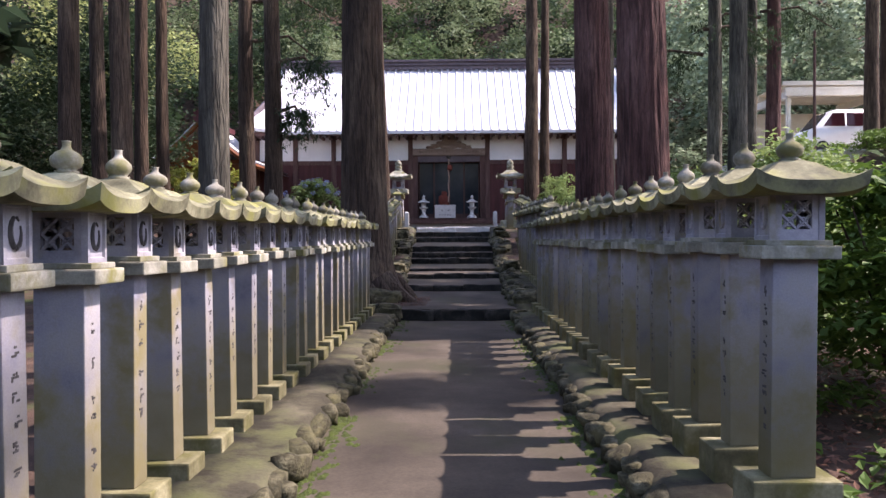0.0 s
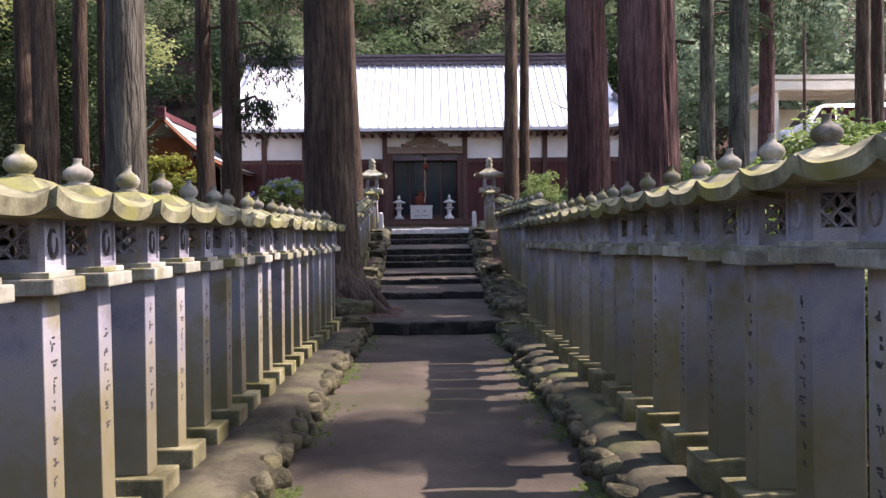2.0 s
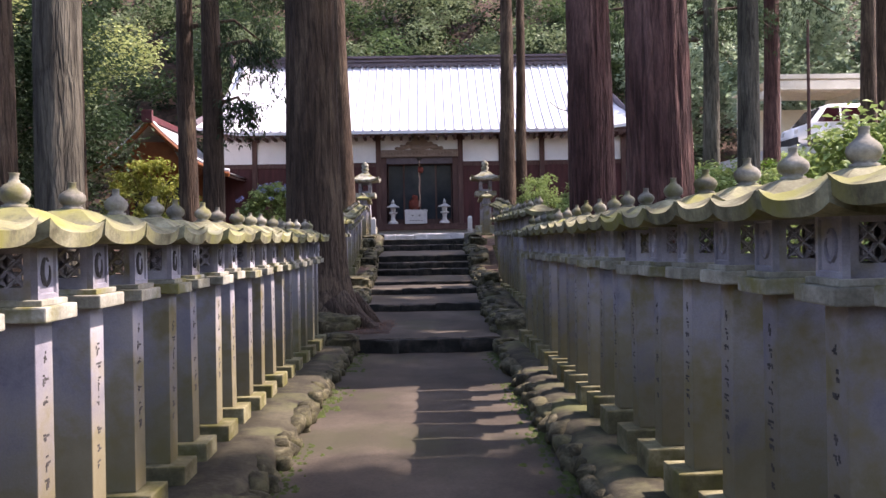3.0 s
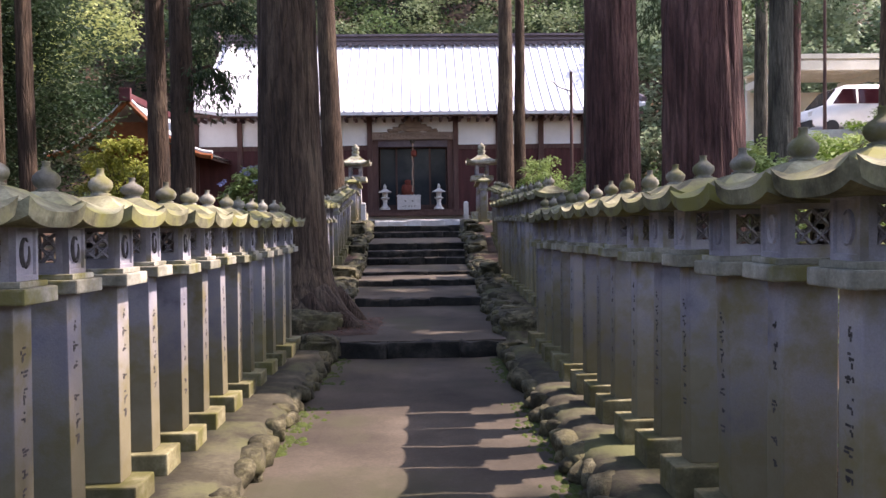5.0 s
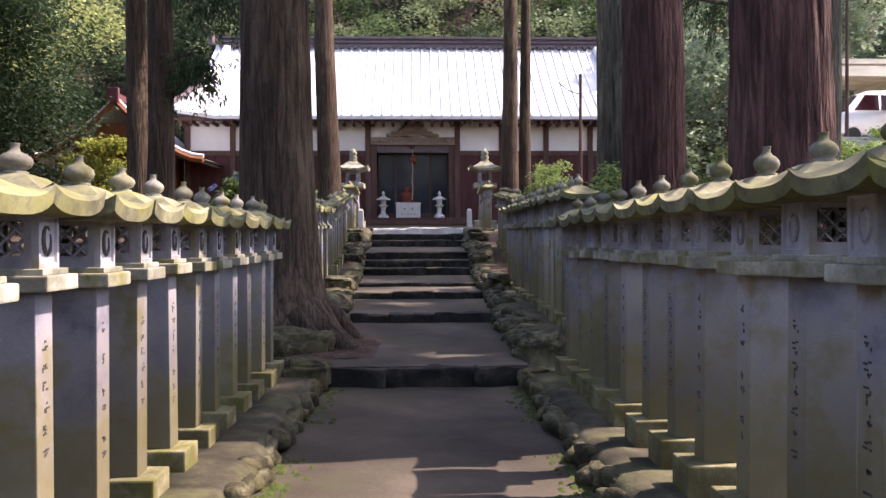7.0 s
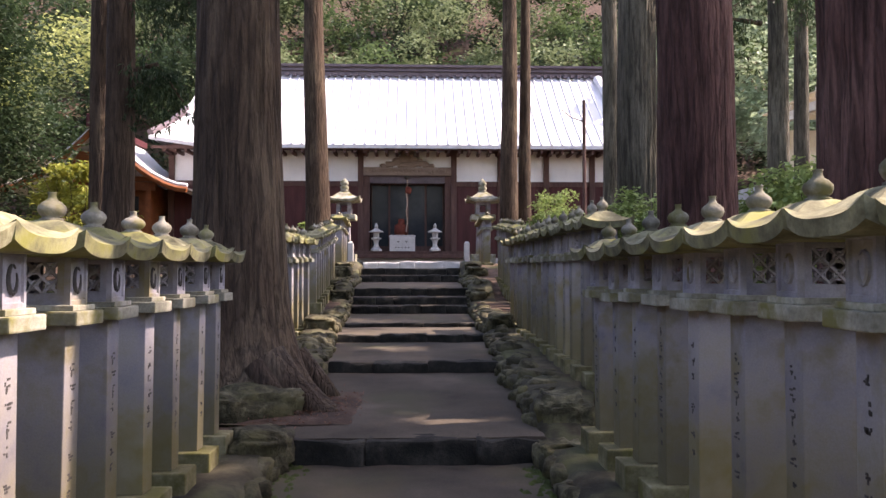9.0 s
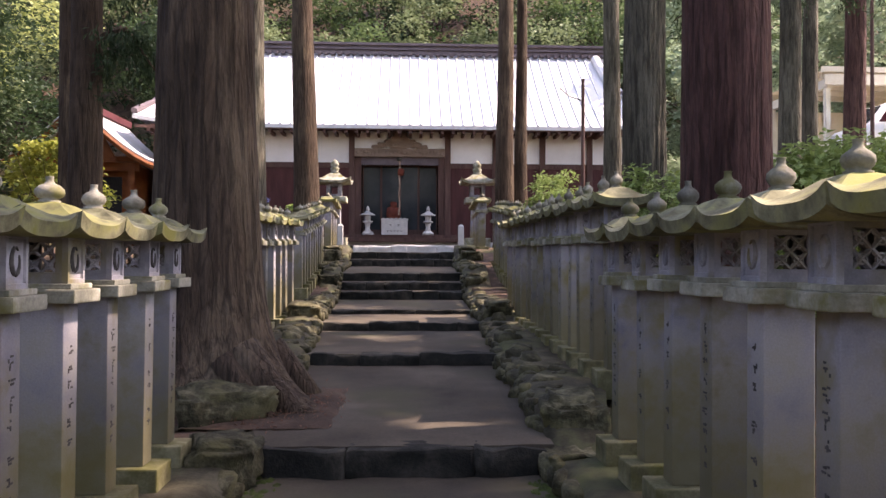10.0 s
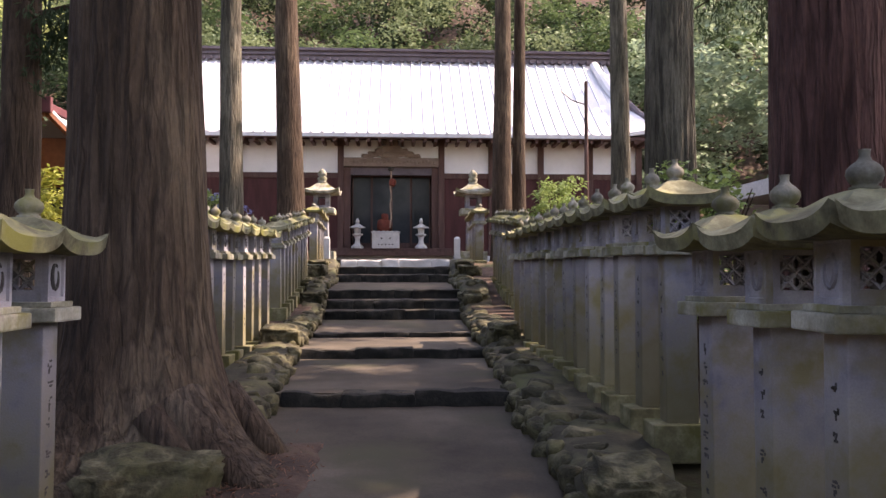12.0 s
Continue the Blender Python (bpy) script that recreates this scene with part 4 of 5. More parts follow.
# ---- raised parking place with a carport ----
def carport():
    e = thing("carport", pose(21.5, 38.5, 4.85), "large cream-painted steel carport with open sides", "carport")
    part("roof", one_box(-5.6, 12, -2.2, 2.6, 3.85, 3.9), ROOF_SHEET, e, "pale translucent roof sheet")
    part("roof_edge", one_box(-5.7, 12, -2.3, -2.2, 3.78, 3.98), CREAM, e)
    part("fascia", one_box(-5.6, 12, -2.3, -2.2, 3.3, 3.7), CREAM, e)
    for k in range(5):
        part("purlin", one_box(-5.5, 11.8, -1.9 + k, -1.78 + k, 3.62, 3.85), CREAM, e)
    for k in range(4):
        part("truss", one_box(-5.4 + k * 4.5, -5.2 + k * 4.5, -2.1, 2.5, 3.25, 3.6), CREAM, e)
        part("column", one_box(-5.4 + k * 4.5, -5.22 + k * 4.5, -2.0, -1.82, -0.4, 3.3), CREAM, e)
        part("column", one_box(-5.4 + k * 4.5, -5.22 + k * 4.5, 2.3, 2.48, -0.4, 3.3), CREAM, e)
    part("back_sheet", one_box(-5.3, 12, 2.5, 2.56, 0.0, 3.2), CREAM, e)


carport()
slab = new("parking_slab", mesh_of("parking_slab", one_box(14.2, 36, 32.6, 42.5, 4.6, 5.2, bevel=0.02), PALE_STONE))
tagged(slab, "pale gravel parking ground on a raised terrace", "parking ground", kind="structure")


def car(x, y, z, turn, paint, label):
    e = thing("car", pose(x, y, z, 0, 0, turn), label, "car", "parked cars")
    prof = [(-2.1, 0.35), (-2.15, 0.75), (-1.9, 0.95), (-1.2, 1.05), (-0.6, 1.48), (1.0, 1.52), (1.7, 1.1), (2.1, 0.95), (2.15, 0.4)]
    bm = bmesh.new()
    sides = [[bm.verts.new((px, s * (0.82 if pz < 1.2 else 0.66), pz)) for px, pz in prof] for s in (-1, 1)]
    for i in range(len(prof)):
        j = (i + 1) % len(prof)
        bm.faces.new((sides[0][i], sides[0][j], sides[1][j], sides[1][i]))
    bm.faces.new(sides[0][::-1])
    bm.faces.new(sides[1])
    bmesh.ops.bevel(bm, geom=bm.edges[:], offset=0.05, segments=2, affect="EDGES")
    part("body", bm, paint, e, smooth=True)
    for s in (-1, 1):
        part("side_window", box(bmesh.new(), -0.75, 1.25, s * 0.755 - 0.02, s * 0.755 + 0.02, 1.06, 1.40, taper=0.85), GLASS_DARK, e)
        for wx in (-1.35, 1.35):
            bm = lathe(bmesh.new(), [(0.25, -0.1), (0.31, -0.08), (0.31, 0.08), (0.25, 0.1)], 16)
            bmesh.ops.rotate(bm, verts=bm.verts, matrix=Matrix.Rotation(radians(90), 3, "X"))
            bmesh.ops.translate(bm, verts=bm.verts, vec=(wx, s * 0.76, 0.31))
            part("wheel", bm, RUBBER, e, smooth=True)
    part("windscreen", tube(bmesh.new(), [(-1.18, 0, 1.10), (-0.64, 0, 1.45)], [0.5, 0.5], 4), GLASS_DARK, e)


def van(x, y, z, turn):
    """A one-box van, its nose towards -x."""
    e = thing("van", pose(x, y, z, 0, 0, turn), "white parked van with maroon-tinted windows under the carport", "van", "parked cars")
    prof = [(0.0, 0.38), (-0.02, 0.85), (0.10, 1.08), (0.45, 1.16), (1.05, 1.88), (1.35, 2.0), (4.5, 2.02), (4.7, 1.8), (4.75, 0.4)]
    bm = bmesh.new()
    sides = [[bm.verts.new((px, s * (0.85 if pz < 1.25 else 0.76), pz)) for px, pz in prof] for s in (-1, 1)]
    for i in range(len(prof)):
        j = (i + 1) % len(prof)
        bm.faces.new((sides[0][i], sides[0][j], sides[1][j], sides[1][i]))
    bm.faces.new(sides[0][::-1])
    bm.faces.new(sides[1])
    bmesh.ops.bevel(bm, geom=bm.edges[:], offset=0.04, segments=2, affect="EDGES")
    part("body", bm, WHITE_PAINT, e, smooth=True)
    bm = bmesh.new()
    quad = [(0.47, 1.20), (1.0, 1.84)]
    loop = [(quad[0][0], -0.70, quad[0][1]), (quad[0][0], 0.70, quad[0][1]), (quad[1][0], 0.62, quad[1][1]), (quad[1][0], -0.62, quad[1][1])]
    lo = [bm.verts.new((a - 0.03, b, c + 0.025)) for a, b, c in loop]
    hi = [bm.verts.new((a + 0.06, b, c - 0.05)) for a, b, c in loop]
    for i in range(4):
        j = (i + 1) % 4
        bm.faces.new((lo[i], lo[j], hi[j], hi[i]))
    bm.faces.new(lo)
    bm.faces.new(hi[::-1])
    part("windscreen", bm, GLASS_DARK, e)
    part("bumper", one_box(-0.09, 0.10, -0.80, 0.80, 0.34, 0.62, bevel=0.03), RUBBER, e)
    for s in (-1, 1):
        for x0, x1, lean in ((1.0, 1.75, 0.22), (1.83, 2.95, 0.0), (3.03, 4.35, 0.0)):
            bm = bmesh.new()
            ring = [(x0 - lean, 0.845, 1.24), (x1, 0.845, 1.24), (x1, 0.775, 1.84), (x0 + lean, 0.775, 1.84)]
            out = [bm.verts.new((a, s * (b + 0.012), c)) for a, b, c in ring]
            inn = [bm.verts.new((a, s * (b - 0.05), c)) for a, b, c in ring]
            for i in range(4):
                j = (i + 1) % 4
                bm.faces.new((out[i], out[j], inn[j], inn[i]))
            bm.faces.new(out)
            bm.faces.new(inn[::-1])
            part("side_window", bm, TINTED, e)
        part("headlight", one_box(-0.04, 0.12, s * 0.62 - 0.13, s * 0.62 + 0.13, 0.78, 0.96, bevel=0.03), PALE_STONE, e)
        for wx in (0.75, 3.85):
            bm = lathe(bmesh.new(), [(0.24, -0.1), (0.30, -0.08), (0.30, 0.08), (0.24, 0.1)], 16)
            bmesh.ops.rotate(bm, verts=bm.verts, matrix=Matrix.Rotation(radians(90), 3, "X"))
            bmesh.ops.translate(bm, verts=bm.verts, vec=(wx, s * 0.78, 0.30))
            part("wheel", bm, RUBBER, e, smooth=True)


van(16.0, 35.2, 5.2, 0)
car(22.6, 35.2, 5.2, 12, WHITE_PAINT, "white parked car behind the trees")
car(27.6, 35.4, 5.2, -15, WHITE_PAINT, "white parked car by the hedge")


# ---- shrubs ----
def shrub(name, x, y, z, rx, ry, h, n, leaf, seed, mat, label, category, flowers=0):
    rng = random.Random(seed)
    if name == "shrub":
        n, leaf = int(n * 1.9), leaf * 0.62
    e = thing(name, pose(x, y, z), label, category)
    bm = bmesh.new()
    for k in range(9):
        a, r = rng.uniform(0, 6.28), rng.uniform(0.3, 0.8)
        tube(bm, [(0.05 * math.cos(a), 0.05 * math.sin(a), -0.1), (rx * r * 0.5 * math.cos(a), ry * r * 0.5 * math.sin(a), h * 0.5), (rx * r * math.cos(a), ry * r * math.sin(a), h * 0.85)], [0.025, 0.016, 0.006], 5)
    part("stems", bm, BARK, e)
    pts = []
    for k in range(max(6, n // 60)):
        a, r, f = rng.uniform(0, 6.28), rng.random() ** 0.5, rng.uniform(0.25, 1.0)
        w = math.sin(min(1.0, 1.25 - f) * 1.57)
        pts += blob_points((rx * r * w * math.cos(a), ry * r * w * math.sin(a), h * f), (0.28 * rx ** 0.5, 0.28 * ry ** 0.5, 0.14 * h ** 0.5), 60, rng, 0.2)
    ob = new("leaves", leaves_from(pts, leaf, rng, "leaves", mat, 0.25, 0.62))
    ob.parent = e
    if flowers:
        fp = []
        for k in range(flowers):
            a, r = rng.uniform(0, 6.28), rng.random() ** 0.5
            c = (rx * r * math.cos(a), ry * r * math.sin(a), h * (1.05 - 0.35 * r * r))
            fp += blob_points(c, (0.11, 0.11, 0.09), 70, rng, 0.8)
        fo = new("blossoms", leaves_from(fp, 0.045, rng, "blossoms", BLUE_FLOWER, 0, 0.9))
        fo.parent = e
    return e


shrub("hydrangea", -6.3, 36.6, 2.0, 1.7, 1.2, 2.3, 3600, 0.2, 1, LEAF_BRIGHT, "leafy hydrangea bush with blue flower heads", "bush", 26)
shrub("hydrangea", -3.6, 36.5, 2.0, 1.0, 0.8, 1.5, 1600, 0.18, 2, LEAF_BRIGHT, "low leafy hydrangea behind the lanterns", "bush")
shrub("shrub", 4.1, 27.5, 1.2, 0.9, 1.5, 2.5, 2200, 0.16, 3, LEAF_BRIGHT, "bright green leafy shrub behind the lantern row", "bush")
shrub("shrub", 3.7, 18.6, 0.5, 0.8, 1.5, 2.3, 2400, 0.15, 4, LEAF_BRIGHT, "bright green leafy shrub behind the lantern row", "bush")
shrub("shrub", 5.6, 17.0, 0.4, 1.5, 1.6, 2.5, 3600, 0.17, 5, LEAF_BRIGHT, "broad green shrub in the cedar wood", "bush")
shrub("shrub", 7.6, 20.0, 0.5, 1.8, 1.6, 2.8, 3600, 0.18, 6, LEAF_BRIGHT, "broad green shrub in the cedar wood", "bush")
shrub("shrub", 10.2, 23.0, 0.6, 2.2, 1.6, 3.0, 3600, 0.2, 7, LEAF, "broad green shrub in the cedar wood", "bush")
shrub("shrub", 4.9, 10.2, 0.2, 1.3, 1.5, 2.5, 3600, 0.16, 8, LEAF_BRIGHT, "bright green leafy shrub behind the lantern row", "bush")
shrub("shrub", 3.75, 5.6, 0.1, 1.0, 1.4, 1.9, 4200, 0.17, 9, LEAF, "large green broadleaf shrub beside the lanterns", "bush")
shrub("shrub", 5.2, 7.4, 0.1, 1.4, 1.6, 2.0, 3600, 0.17, 10, LEAF, "large green broadleaf shrub beside the lanterns", "bush")
shrub("shrub", 14.5, 30.5, ground_z(14.5, 30.5), 2.5, 1.5, 1.6, 3000, 0.2, 11, LEAF_BRIGHT, "green hedge shrub by the parking place", "bush")
shrub("shrub", 18.5, 31.5, ground_z(18.5, 31.5), 3.0, 1.5, 1.1, 3000, 0.2, 12, LEAF, "green hedge shrub by the parking place", "bush")
shrub("shrub", 5.0, 17.9, 0.4, 1.0, 1.2, 2.2, 2400, 0.16, 21, LEAF_BRIGHT, "bright green leafy shrub behind the lantern row", "bush")
shrub("shrub", 6.4, 19.0, 0.4, 1.4, 1.2, 2.5, 3000, 0.17, 22, LEAF_BRIGHT, "broad green shrub in the cedar wood", "bush")
shrub("shrub", 8.6, 22.0, 0.5, 1.8, 1.4, 2.7, 3000, 0.18, 23, LEAF_BRIGHT, "broad green shrub in the cedar wood", "bush")
shrub("maple_sapling", -8.6, 28.5, 1.4, 1.6, 1.6, 3.1, 3000, 0.17, 13, LEAF_YELLOW, "young maple with yellow-green leaves", "tree")
shrub("maple_sapling", -11.0, 33.0, 1.9, 1.8, 1.6, 2.8, 2600, 0.17, 14, LEAF_YELLOW, "young maple with yellowing leaves by the shrine", "tree")


def fern(x, y, z, seed):
    rng = random.Random(seed)
    pts = blob_points((0, 0, 0.12), (0.24, 0.24, 0.10), 40, rng, 0.2)
    ob = new("ground_plant", leaves_from(pts, 0.12, rng, "ground_plant", LEAF, 0.2, 0.5))
    ob.matrix_world = pose(x, y, z)
    tagged(ob, "low green weeds on the forest floor", "plant", "weeds by the lanterns", "stuff")


rng = random.Random(11)
for i in range(34):
    side = rng.choice((-1, 1, 1))
    x, y = (rng.uniform(2.3, 4.5), rng.uniform(2.2, 9)) if side > 0 else (rng.uniform(-3.2, -1.7), rng.uniform(13.6, 17))
    fern(x, y, ground_z(x, y), i)
fern(1.75, 3.05, 0.17, 90)
fern(1.95, 2.75, 0.17, 91)


def litter(x0, x1, y0, y1, n, seed, label):
    rng = random.Random(seed)
    pts = []
    for _ in range(n):
        x, y = rng.uniform(x0, x1), rng.uniform(y0, y1)
        pts.append((x, y, ground_z(x, y) + rng.uniform(0.005, 0.04)))
    ob = new("leaf_litter", leaves_from(pts, 0.07, rng, "leaf_litter", LITTER, 0.0, 0.5))
    tagged(ob, label, "litter", kind="stuff")


litter(2.25, 7.0, 1.5, 9.0, 6500, 1, "brown fallen leaves on the forest floor")
litter(-3.4, -1.55, 13.2, 17.5, 2600, 2, "reddish cedar needles round the old tree")
rng = random.Random(77)
pts = [(x, y, between(PATH_Z, y) + 0.035 + rng.uniform(0, 0.012)) for x, y in ((rng.gauss(-0.75, 0.26), rng.gauss(15.35, 0.36)) for _ in range(900)) if y > 14.4 and x > -1.6]
ob = new("needle_litter", leaves_from(pts, 0.045, rng, "needle_litter", LITTER, 0.0, 0.25))
tagged(ob, "reddish fallen needles scattered over the path edge", "litter", kind="stuff")

# ---- branches that hang before the hall ----
def bough(x, y, z, reach, drop, seed):
    rng = random.Random(seed)
    e = thing("cedar_bough", pose(x, y, z), "drooping dark cedar branch", "branch", "drooping boughs")
    part("limb", tube(bmesh.new(), [(0, 0, 0), (reach * 0.5, 0, 0.15), (reach, 0, -drop * 0.4)], [0.06, 0.04, 0.015], 6), BARK, e)
    pts = []
    for k in range(26):
        f = rng.uniform(0.1, 1.0)
        d = rng.uniform(0.2, 1.0) * drop
        for s in range(6):
            pts += blob_points((reach * f + rng.uniform(-.1, .1), rng.uniform(-0.5, 0.5), -d * s / 6), (0.12, 0.12, 0.12), 7, rng, 0.1)
    ob = new("needles", leaves_from(pts, 0.13, rng, "needles", NEEDLE, 0.9, 0.3))
    ob.parent = e


bough(-4.3, 20.2, 6.2, 1.4, 1.5, 1)
bough(-4.3, 20.2, 4.9, 0.9, 1.2, 2)
bough(-5.8, 23.4, 7.6, 2.2, 1.8, 3)
bough(-5.8, 23.4, 8.8, 2.6, 1.6, 4)
bough(4.6, 21.4, 7.2, 1.6, 1.2, 5)
bough(8.4, 24.8, 8.2, 2.4, 1.5, 6)
bough(8.4, 24.8, 7.4, -2.2, 1.5, 7)
bough(11.1, 27.0, 9.2, -2.4, 1.5, 8)
bough(11.1, 27.0, 9.4, 2.6, 1.6, 9)


# ---- stones of the kerbs and steps ----
def kerb_bed(side):
    """The mortared strip between the path and the lanterns."""
    bm = bmesh.new()
    ys = spread([(-5, 31.3, 0.25)])
    rows = []
    for y in ys:
        top = between(KERB_Z, y) if not (side < 0 and 14.4 < y < 16.4) else between(PATH_Z, y) - 0.12
        low = between(PATH_Z, y) - 0.1
        inner = LEFT_X(y) - 0.02 if side < 0 else RIGHT_X(y) + 0.02
        outer = between(OUTER_L, y) if side < 0 else between(OUTER_R, y)
        w = outer - inner
        wob = 0.03 * noise.noise(Vector((side * 9, y * 1.7, 0)))
        cs = [(inner + side * 0.05 + wob, low), (inner + side * 0.06 + wob, top - 0.06), (inner + side * 0.14 + wob, top), (inner + w * 0.6, top + 0.015), (outer, top + 0.01), (outer + side * 0.02, top - 0.3)]
        rows.append([bm.verts.new((x, y, z + 0.015 * noise.noise(Vector((x * 4, y * 4, 5))))) for x, z in cs])
    for a, b in zip(rows, rows[1:]):
        for i in range(len(a) - 1):
            bm.faces.new((a[i], a[i + 1], b[i + 1], b[i]))
    return bm


KERB_Z = [(-6, 0.15), (14.1, 0.17), (14.6, 0.42), (17.7, 0.48), (18.2, 0.55), (20.9, 0.59), (21.3, 0.68), (25.6, 0.86), (26.6, 1.15), (27.2, 1.42), (30.0, 1.52), (31.2, 2.0), (33, 2.05)]
OUTER_L = [(-6, -1.15), (14, -1.15), (16, -1.45), (30, -1.62), (34, -1.7)]
OUTER_R = [(-6, 1.86), (14, 1.86), (15, 2.15), (30, 2.4), (34, 2.45)]
for side, nm in ((-1, "kerb_west"), (1, "kerb_east")):
    kb = new(nm, mesh_of(nm, kerb_bed(side), MORTAR, True))
    tagged(kb, "low kerb of rounded field stones set in mortar", "kerb", kind="structure")
    rng = random.Random(side + 20)
    shapes = [mesh_of("stone", rock(bmesh.new(), 0, 0, 0, 0.17, 0.26, 0.17, rng, 0.3), ROCK, True) for _ in range(10)]
    y = -1.0
    while y < 31.0:
        step = rng.uniform(0.20, 0.40)
        if not (side < 0 and 14.1 < y < 16.5):
            inner = LEFT_X(y) - 0.01 if side < 0 else RIGHT_X(y) + 0.01
            ob = new("stone", rng.choice(shapes))
            ob.parent = kb
            k = rng.uniform(0.6, 0.85)
            top = between(KERB_Z, y)
            ob.matrix_basis = pose(inner + side * 0.09 + rng.uniform(-0.03, 0.03), y + step / 2, top - 0.085 + rng.uniform(-0.03, 0.015), rng.uniform(-15, 15), rng.uniform(-15, 15), rng.uniform(-25, 25)) @ Matrix.Diagonal((k, step / 0.30, k, 1))
            if y > 14.2:
                # beside the flights the bank is a heap of larger stones
                for a, b, f in ((0.30, 0.0, 1.0), (0.52, -0.02, 0.8)):
                    bank = new("stone", rng.choice(shapes))
                    bank.parent = kb
                    bank.matrix_basis = pose(inner + side * (a + rng.uniform(-0.05, 0.05)), y + step * rng.random(), top + b - 0.05 + rng.uniform(-0.03, 0.02), rng.uniform(-15, 15), rng.uniform(-15, 15), rng.uniform(0, 180)) @ Matrix.Scale(rng.uniform(0.75, 1.25) * f, 4)
            if y < 20 and rng.random() < 0.8:
                lo = new("stone", rng.choice(shapes))
                lo.parent = kb
                lo.matrix_basis = pose(inner + side * 0.06 + rng.uniform(-0.03, 0.03), y + step * rng.random(), between(PATH_Z, y) + 0.04, rng.uniform(-20, 20), 0, rng.uniform(0, 180)) @ Matrix.Scale(rng.uniform(0.45, 0.7), 4)
        y += step


def boulder(x, y, z, lx, ly, lz, seed, turn, label):
    ob = new("boulder", mesh_of("boulder", rock(bmesh.new(), 0, 0, 0, lx, ly, lz, random.Random(seed), 0.34, 4, 0.45), ROCK, True))
    ob.matrix_world = pose(x, y, z, 0, 0, turn)
    tagged(ob, label, "boulder")


boulder(-1.10, 15.0, 0.28, 0.66, 0.46, 0.34, 1, 25, "mossy boulder at the foot of the old cedar")
boulder(-0.88, 13.98, 0.15, 0.38, 0.48, 0.26, 2, 10, "rounded stone ending the kerb")
boulder(1.76, 14.62, 0.25, 0.40, 0.52, 0.36, 3, -6, "large dark boulder in the kerb beside the step")
boulder(1.60, 14.0, 0.08, 0.28, 0.42, 0.20, 4, 0, "dark mossy kerb boulder")
for i, (sx, sy, sz) in enumerate(((-1.72, 31.0, 1.85), (2.15, 31.0, 1.85), (-1.42, 26.6, 1.1), (1.98, 26.6, 1.1), (-1.3, 21.6, 0.72), (1.95, 21.6, 0.74), (2.2, 30.0, 1.72), (-1.7, 29.8, 1.72))):
    boulder(sx, sy, sz - 0.06, 0.42, 0.85, 0.28, 10 + i, 0, "large flat stone beside the steps")

STEPS = [(14.1, 0.0, 0.21), (17.85, 0.28, 0.42), (20.95, 0.42, 0.545), (23.2, 0.53, 0.61), (26.0, 0.66, 0.84), (26.5, 0.86, 1.04), (27.0, 1.06, 1.24), (30.4, 1.38, 1.57), (30.9, 1.59, 1.78), (31.4, 1.80, 1.99)]
for k, (y, z0, z1) in enumerate(STEPS):
    e = thing("stone_step", pose(0, y, 0), "dark rough-hewn stone step edge", "step", "path steps", "structure")
    rng = random.Random(40 + k)
    x, x1 = LEFT_X(y) + 0.0, RIGHT_X(y) + 0.08
    while x < x1 - 0.05:
        w = min(rng.uniform(0.4, 0.95), x1 - x)
        if x1 - x - w < 0.2:
            w = x1 - x
        bm = bmesh.new()
        box(bm, x - 0.004, x + w + 0.004, -0.05 - rng.uniform(0, 0.05), 0.16, z0 - 0.1, z1 + rng.uniform(-0.01, 0.02), bevel=0.03)
        bmesh.ops.subdivide_edges(bm, edges=bm.edges[:], cuts=4, use_grid_fill=True)
        off = rng.uniform(0, 40)
        for v in bm.verts:
            v.co += Vector((0, 0.06, 0.03)) * noise.noise(v.co * 4 + Vector((off, 0, 0))) + Vector((0.01, 0.02, 0.012)) * noise.noise(v.co * 13 + Vector((off, 5, 0)))
        part("stone", bm, PALE_STONE if k == len(STEPS) - 1 else STEP_STONE, e, smooth=True)
        x += w


def moss_edge(side):
    bm = bmesh.new()
    rng = random.Random(7 + side)
    for k in range(620):
        y = rng.uniform(1.5, 14.1)
        edge = LEFT_X(y) if side < 0 else RIGHT_X(y)
        x = edge - side * abs(rng.gauss(0, 0.10)) + side * 0.04
        if noise.noise(Vector((side * 5, y * 0.8, 2))) < -0.15:
            continue
        r, c = rng.uniform(0.02, 0.065), bm.verts.new((x, y, between(PATH_Z, y) + 0.020))
        ring = [bm.verts.new((x + r * rng.uniform(0.6, 1.3) * math.cos(a * 0.785), y + 1.6 * r * rng.uniform(0.6, 1.3) * math.sin(a * 0.785), between(PATH_Z, y) - 0.014)) for a in range(8)]
        for a in range(8):
            bm.faces.new((c, ring[a], ring[(a + 1) % 8]))
    return bm


for side in (-1, 1):
    ob = new("moss", mesh_of("moss", moss_edge(side), MOSS, True))
    tagged(ob, "green moss cushions along the path edge", "moss", kind="stuff")
# bare earth and needles at the roots, by the step
bm = sheet(spread([(-1.45, -0.1, 0.05)]), spread([(14.6, 16.35, 0.05)]), lambda x, y: between(PATH_Z, y) + 0.03 - 0.16 * max(0.0, (abs(x + 0.78) - 0.52 + 0.05 * noise.noise(Vector((x * 3, y * 4, 0)))) * 2, abs(y - 15.45) - 0.72 + 0.06 * noise.noise(Vector((x * 4, y * 3, 9)))))
ob = new("earth_patch", mesh_of("earth_patch", bm, EARTH, True))
tagged(ob, "patch of bare reddish earth and needles at the roots", "earth", kind="structure")


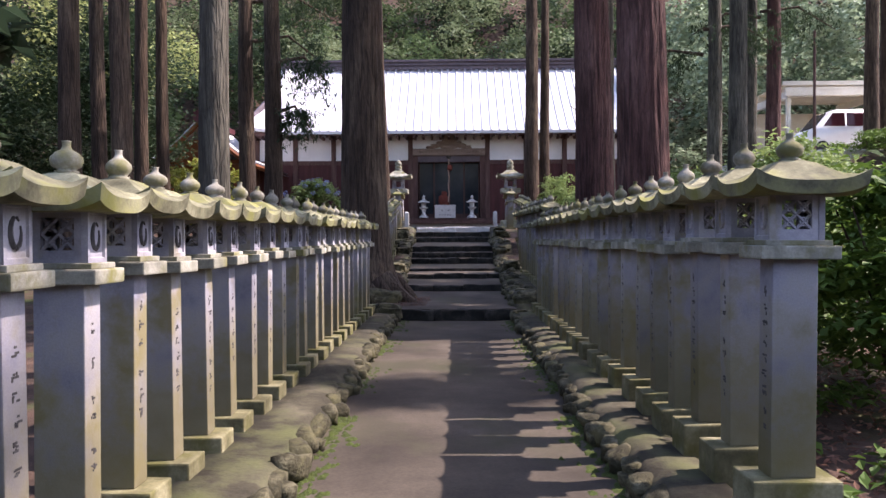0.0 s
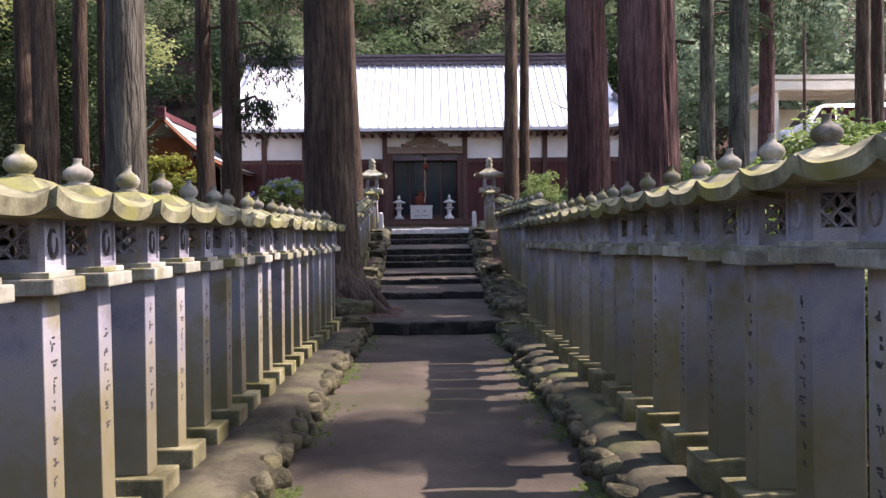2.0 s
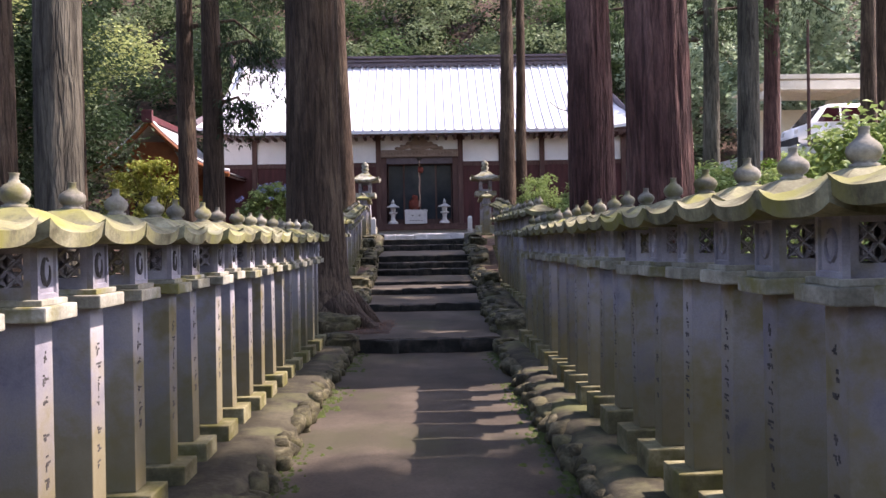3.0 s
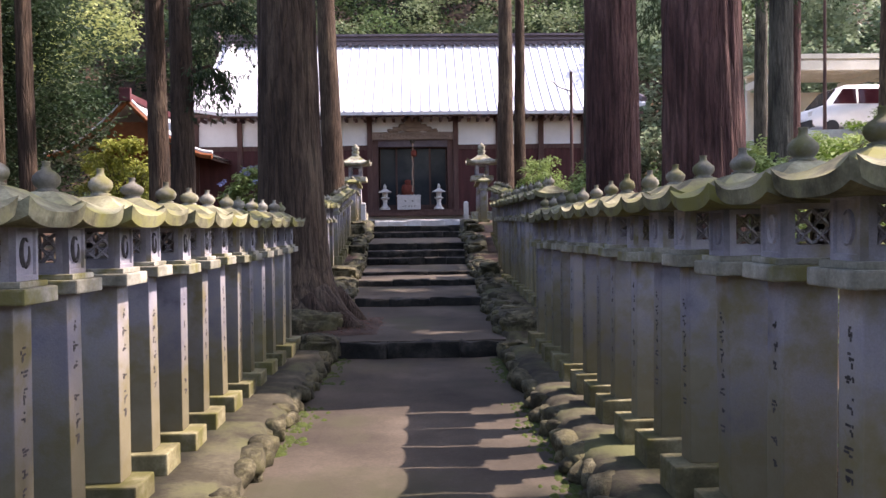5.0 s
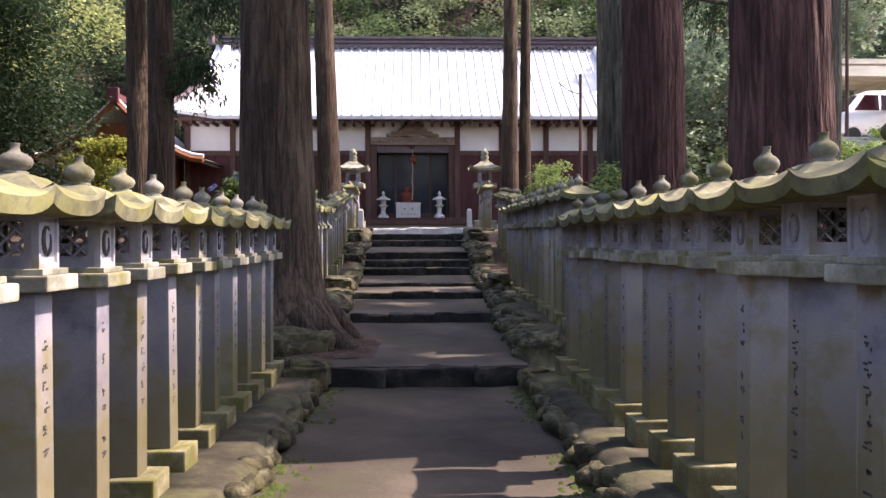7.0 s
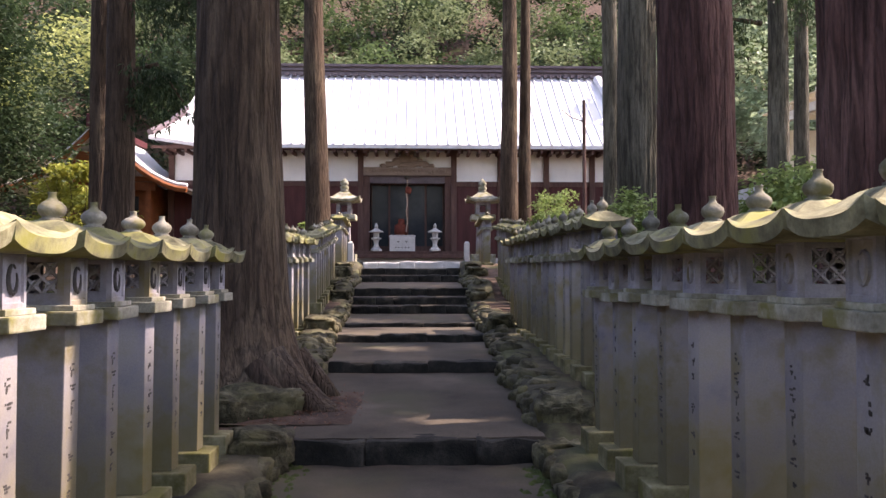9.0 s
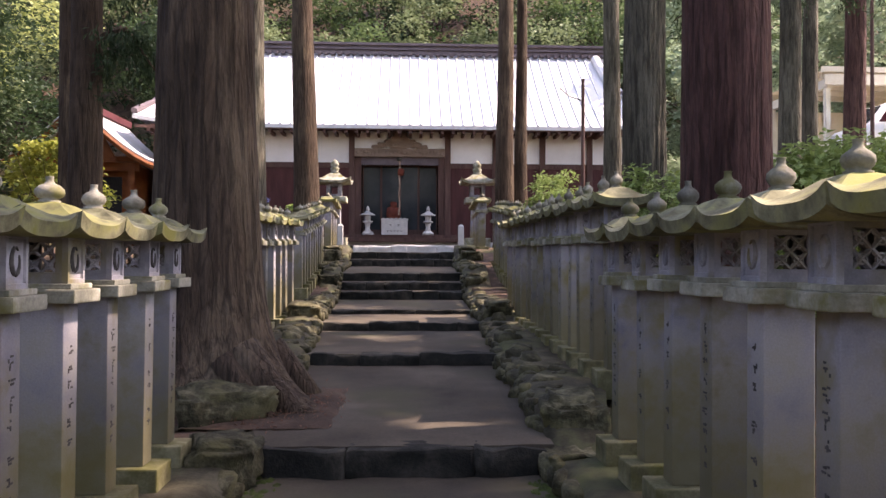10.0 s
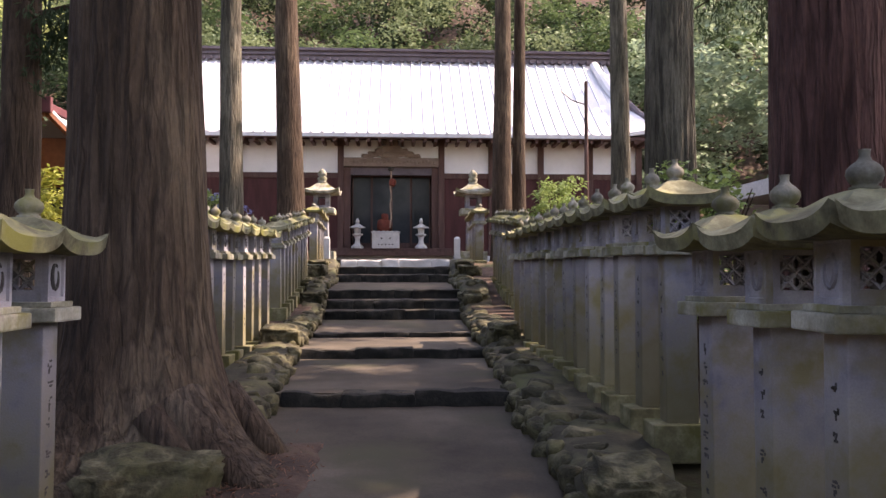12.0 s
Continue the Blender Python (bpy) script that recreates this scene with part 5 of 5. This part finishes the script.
# ---- far forest behind the hall ----
def clump_mass(centres, per, size, radii, seed, mat):
    rng = random.Random(seed)
    pts = []
    for c in centres:
        pts += blob_points(c, [r * rng.uniform(0.7, 1.3) for r in radii], per, rng, 0.5)
    return leaves_from(pts, size, rng, "far_leaves", mat, 0.2, 0.7)


def hillside(seed, mat, n, y0, y1, x0, x1, name, label, size, hmin, hmax):
    rng = random.Random(seed)
    cs = []
    for _ in range(n):
        x, y = rng.uniform(x0, x1), rng.uniform(y0, y1)
        cs.append((x, y, ground_z(x, y) + rng.uniform(hmin, hmax)))
    ob = new(name, clump_mass(cs, 340, size, (1.8, 1.6, 1.5), seed, mat))
    tagged(ob, label, "woods", kind="stuff")


hillside(1, FAR_DARK, 420, 56, 85, -45, 45, "far_woods", "dark green woods on the hillside", 0.33, 0.5, 12)
hillside(2, FAR_GREEN, 260, 57, 80, -45, 45, "far_woods", "green broadleaf woods on the hillside", 0.33, 4, 13)
hillside(3, LEAF_PALE, 50, 56, 70, -25, 25, "far_woods", "pale green tree crowns on the hillside", 0.3, 8, 12)
hillside(4, NEEDLE, 170, 24, 50, -36, -18.5, "side_woods", "dark evergreen woods beside the precinct", 0.3, 0.5, 10)
hillside(8, LEAF_PALE, 34, 24, 50, -34, -18.5, "side_woods", "pale green broadleaf crowns beside the precinct", 0.26, 2, 12)
hillside(5, LEAF_SUN_TINTED, 30, 26, 42, -23, -14, "side_woods", "yellow-green crowns with sunlight painted into the leaf colour", 0.22, 7.5, 13)
hillside(6, FAR_HAZED, 110, 44, 56, 14, 44, "side_woods", "green woods behind the parking place, haze painted into the leaf colour", 0.4, 3, 12)
# woods added out of view round the lower path, to block low skylight
hillside(20, FAR_DARK, 230, -32, -9, -40, 40, "added_back_woods", "unseen dark wood added behind the viewpoint to block low skylight", 1.1, 0, 4)
# tall enough to darken what the hall's glass doors reflect
hillside(23, FAR_DARK, 160, -44, -30, -30, 30, "added_back_woods", "unseen far wood added to darken reflections in the hall doors", 1.3, 2, 10)
hillside(21, FAR_DARK, 200, -9, 24, -36, -13, "side_woods", "mostly unseen dark wood added beside the lower path to block skylight", 0.8, 0, 9)
hillside(22, FAR_GREEN, 90, -9, 24, 24, 44, "side_woods", "unseen low green thicket added east of the path", 0.9, 0, 3)
hillside(24, NEEDLE, 45, 33, 37, -17.5, -13.4, "side_woods", "dark evergreen tree beside the small shrine", 0.2, 2.5, 10)
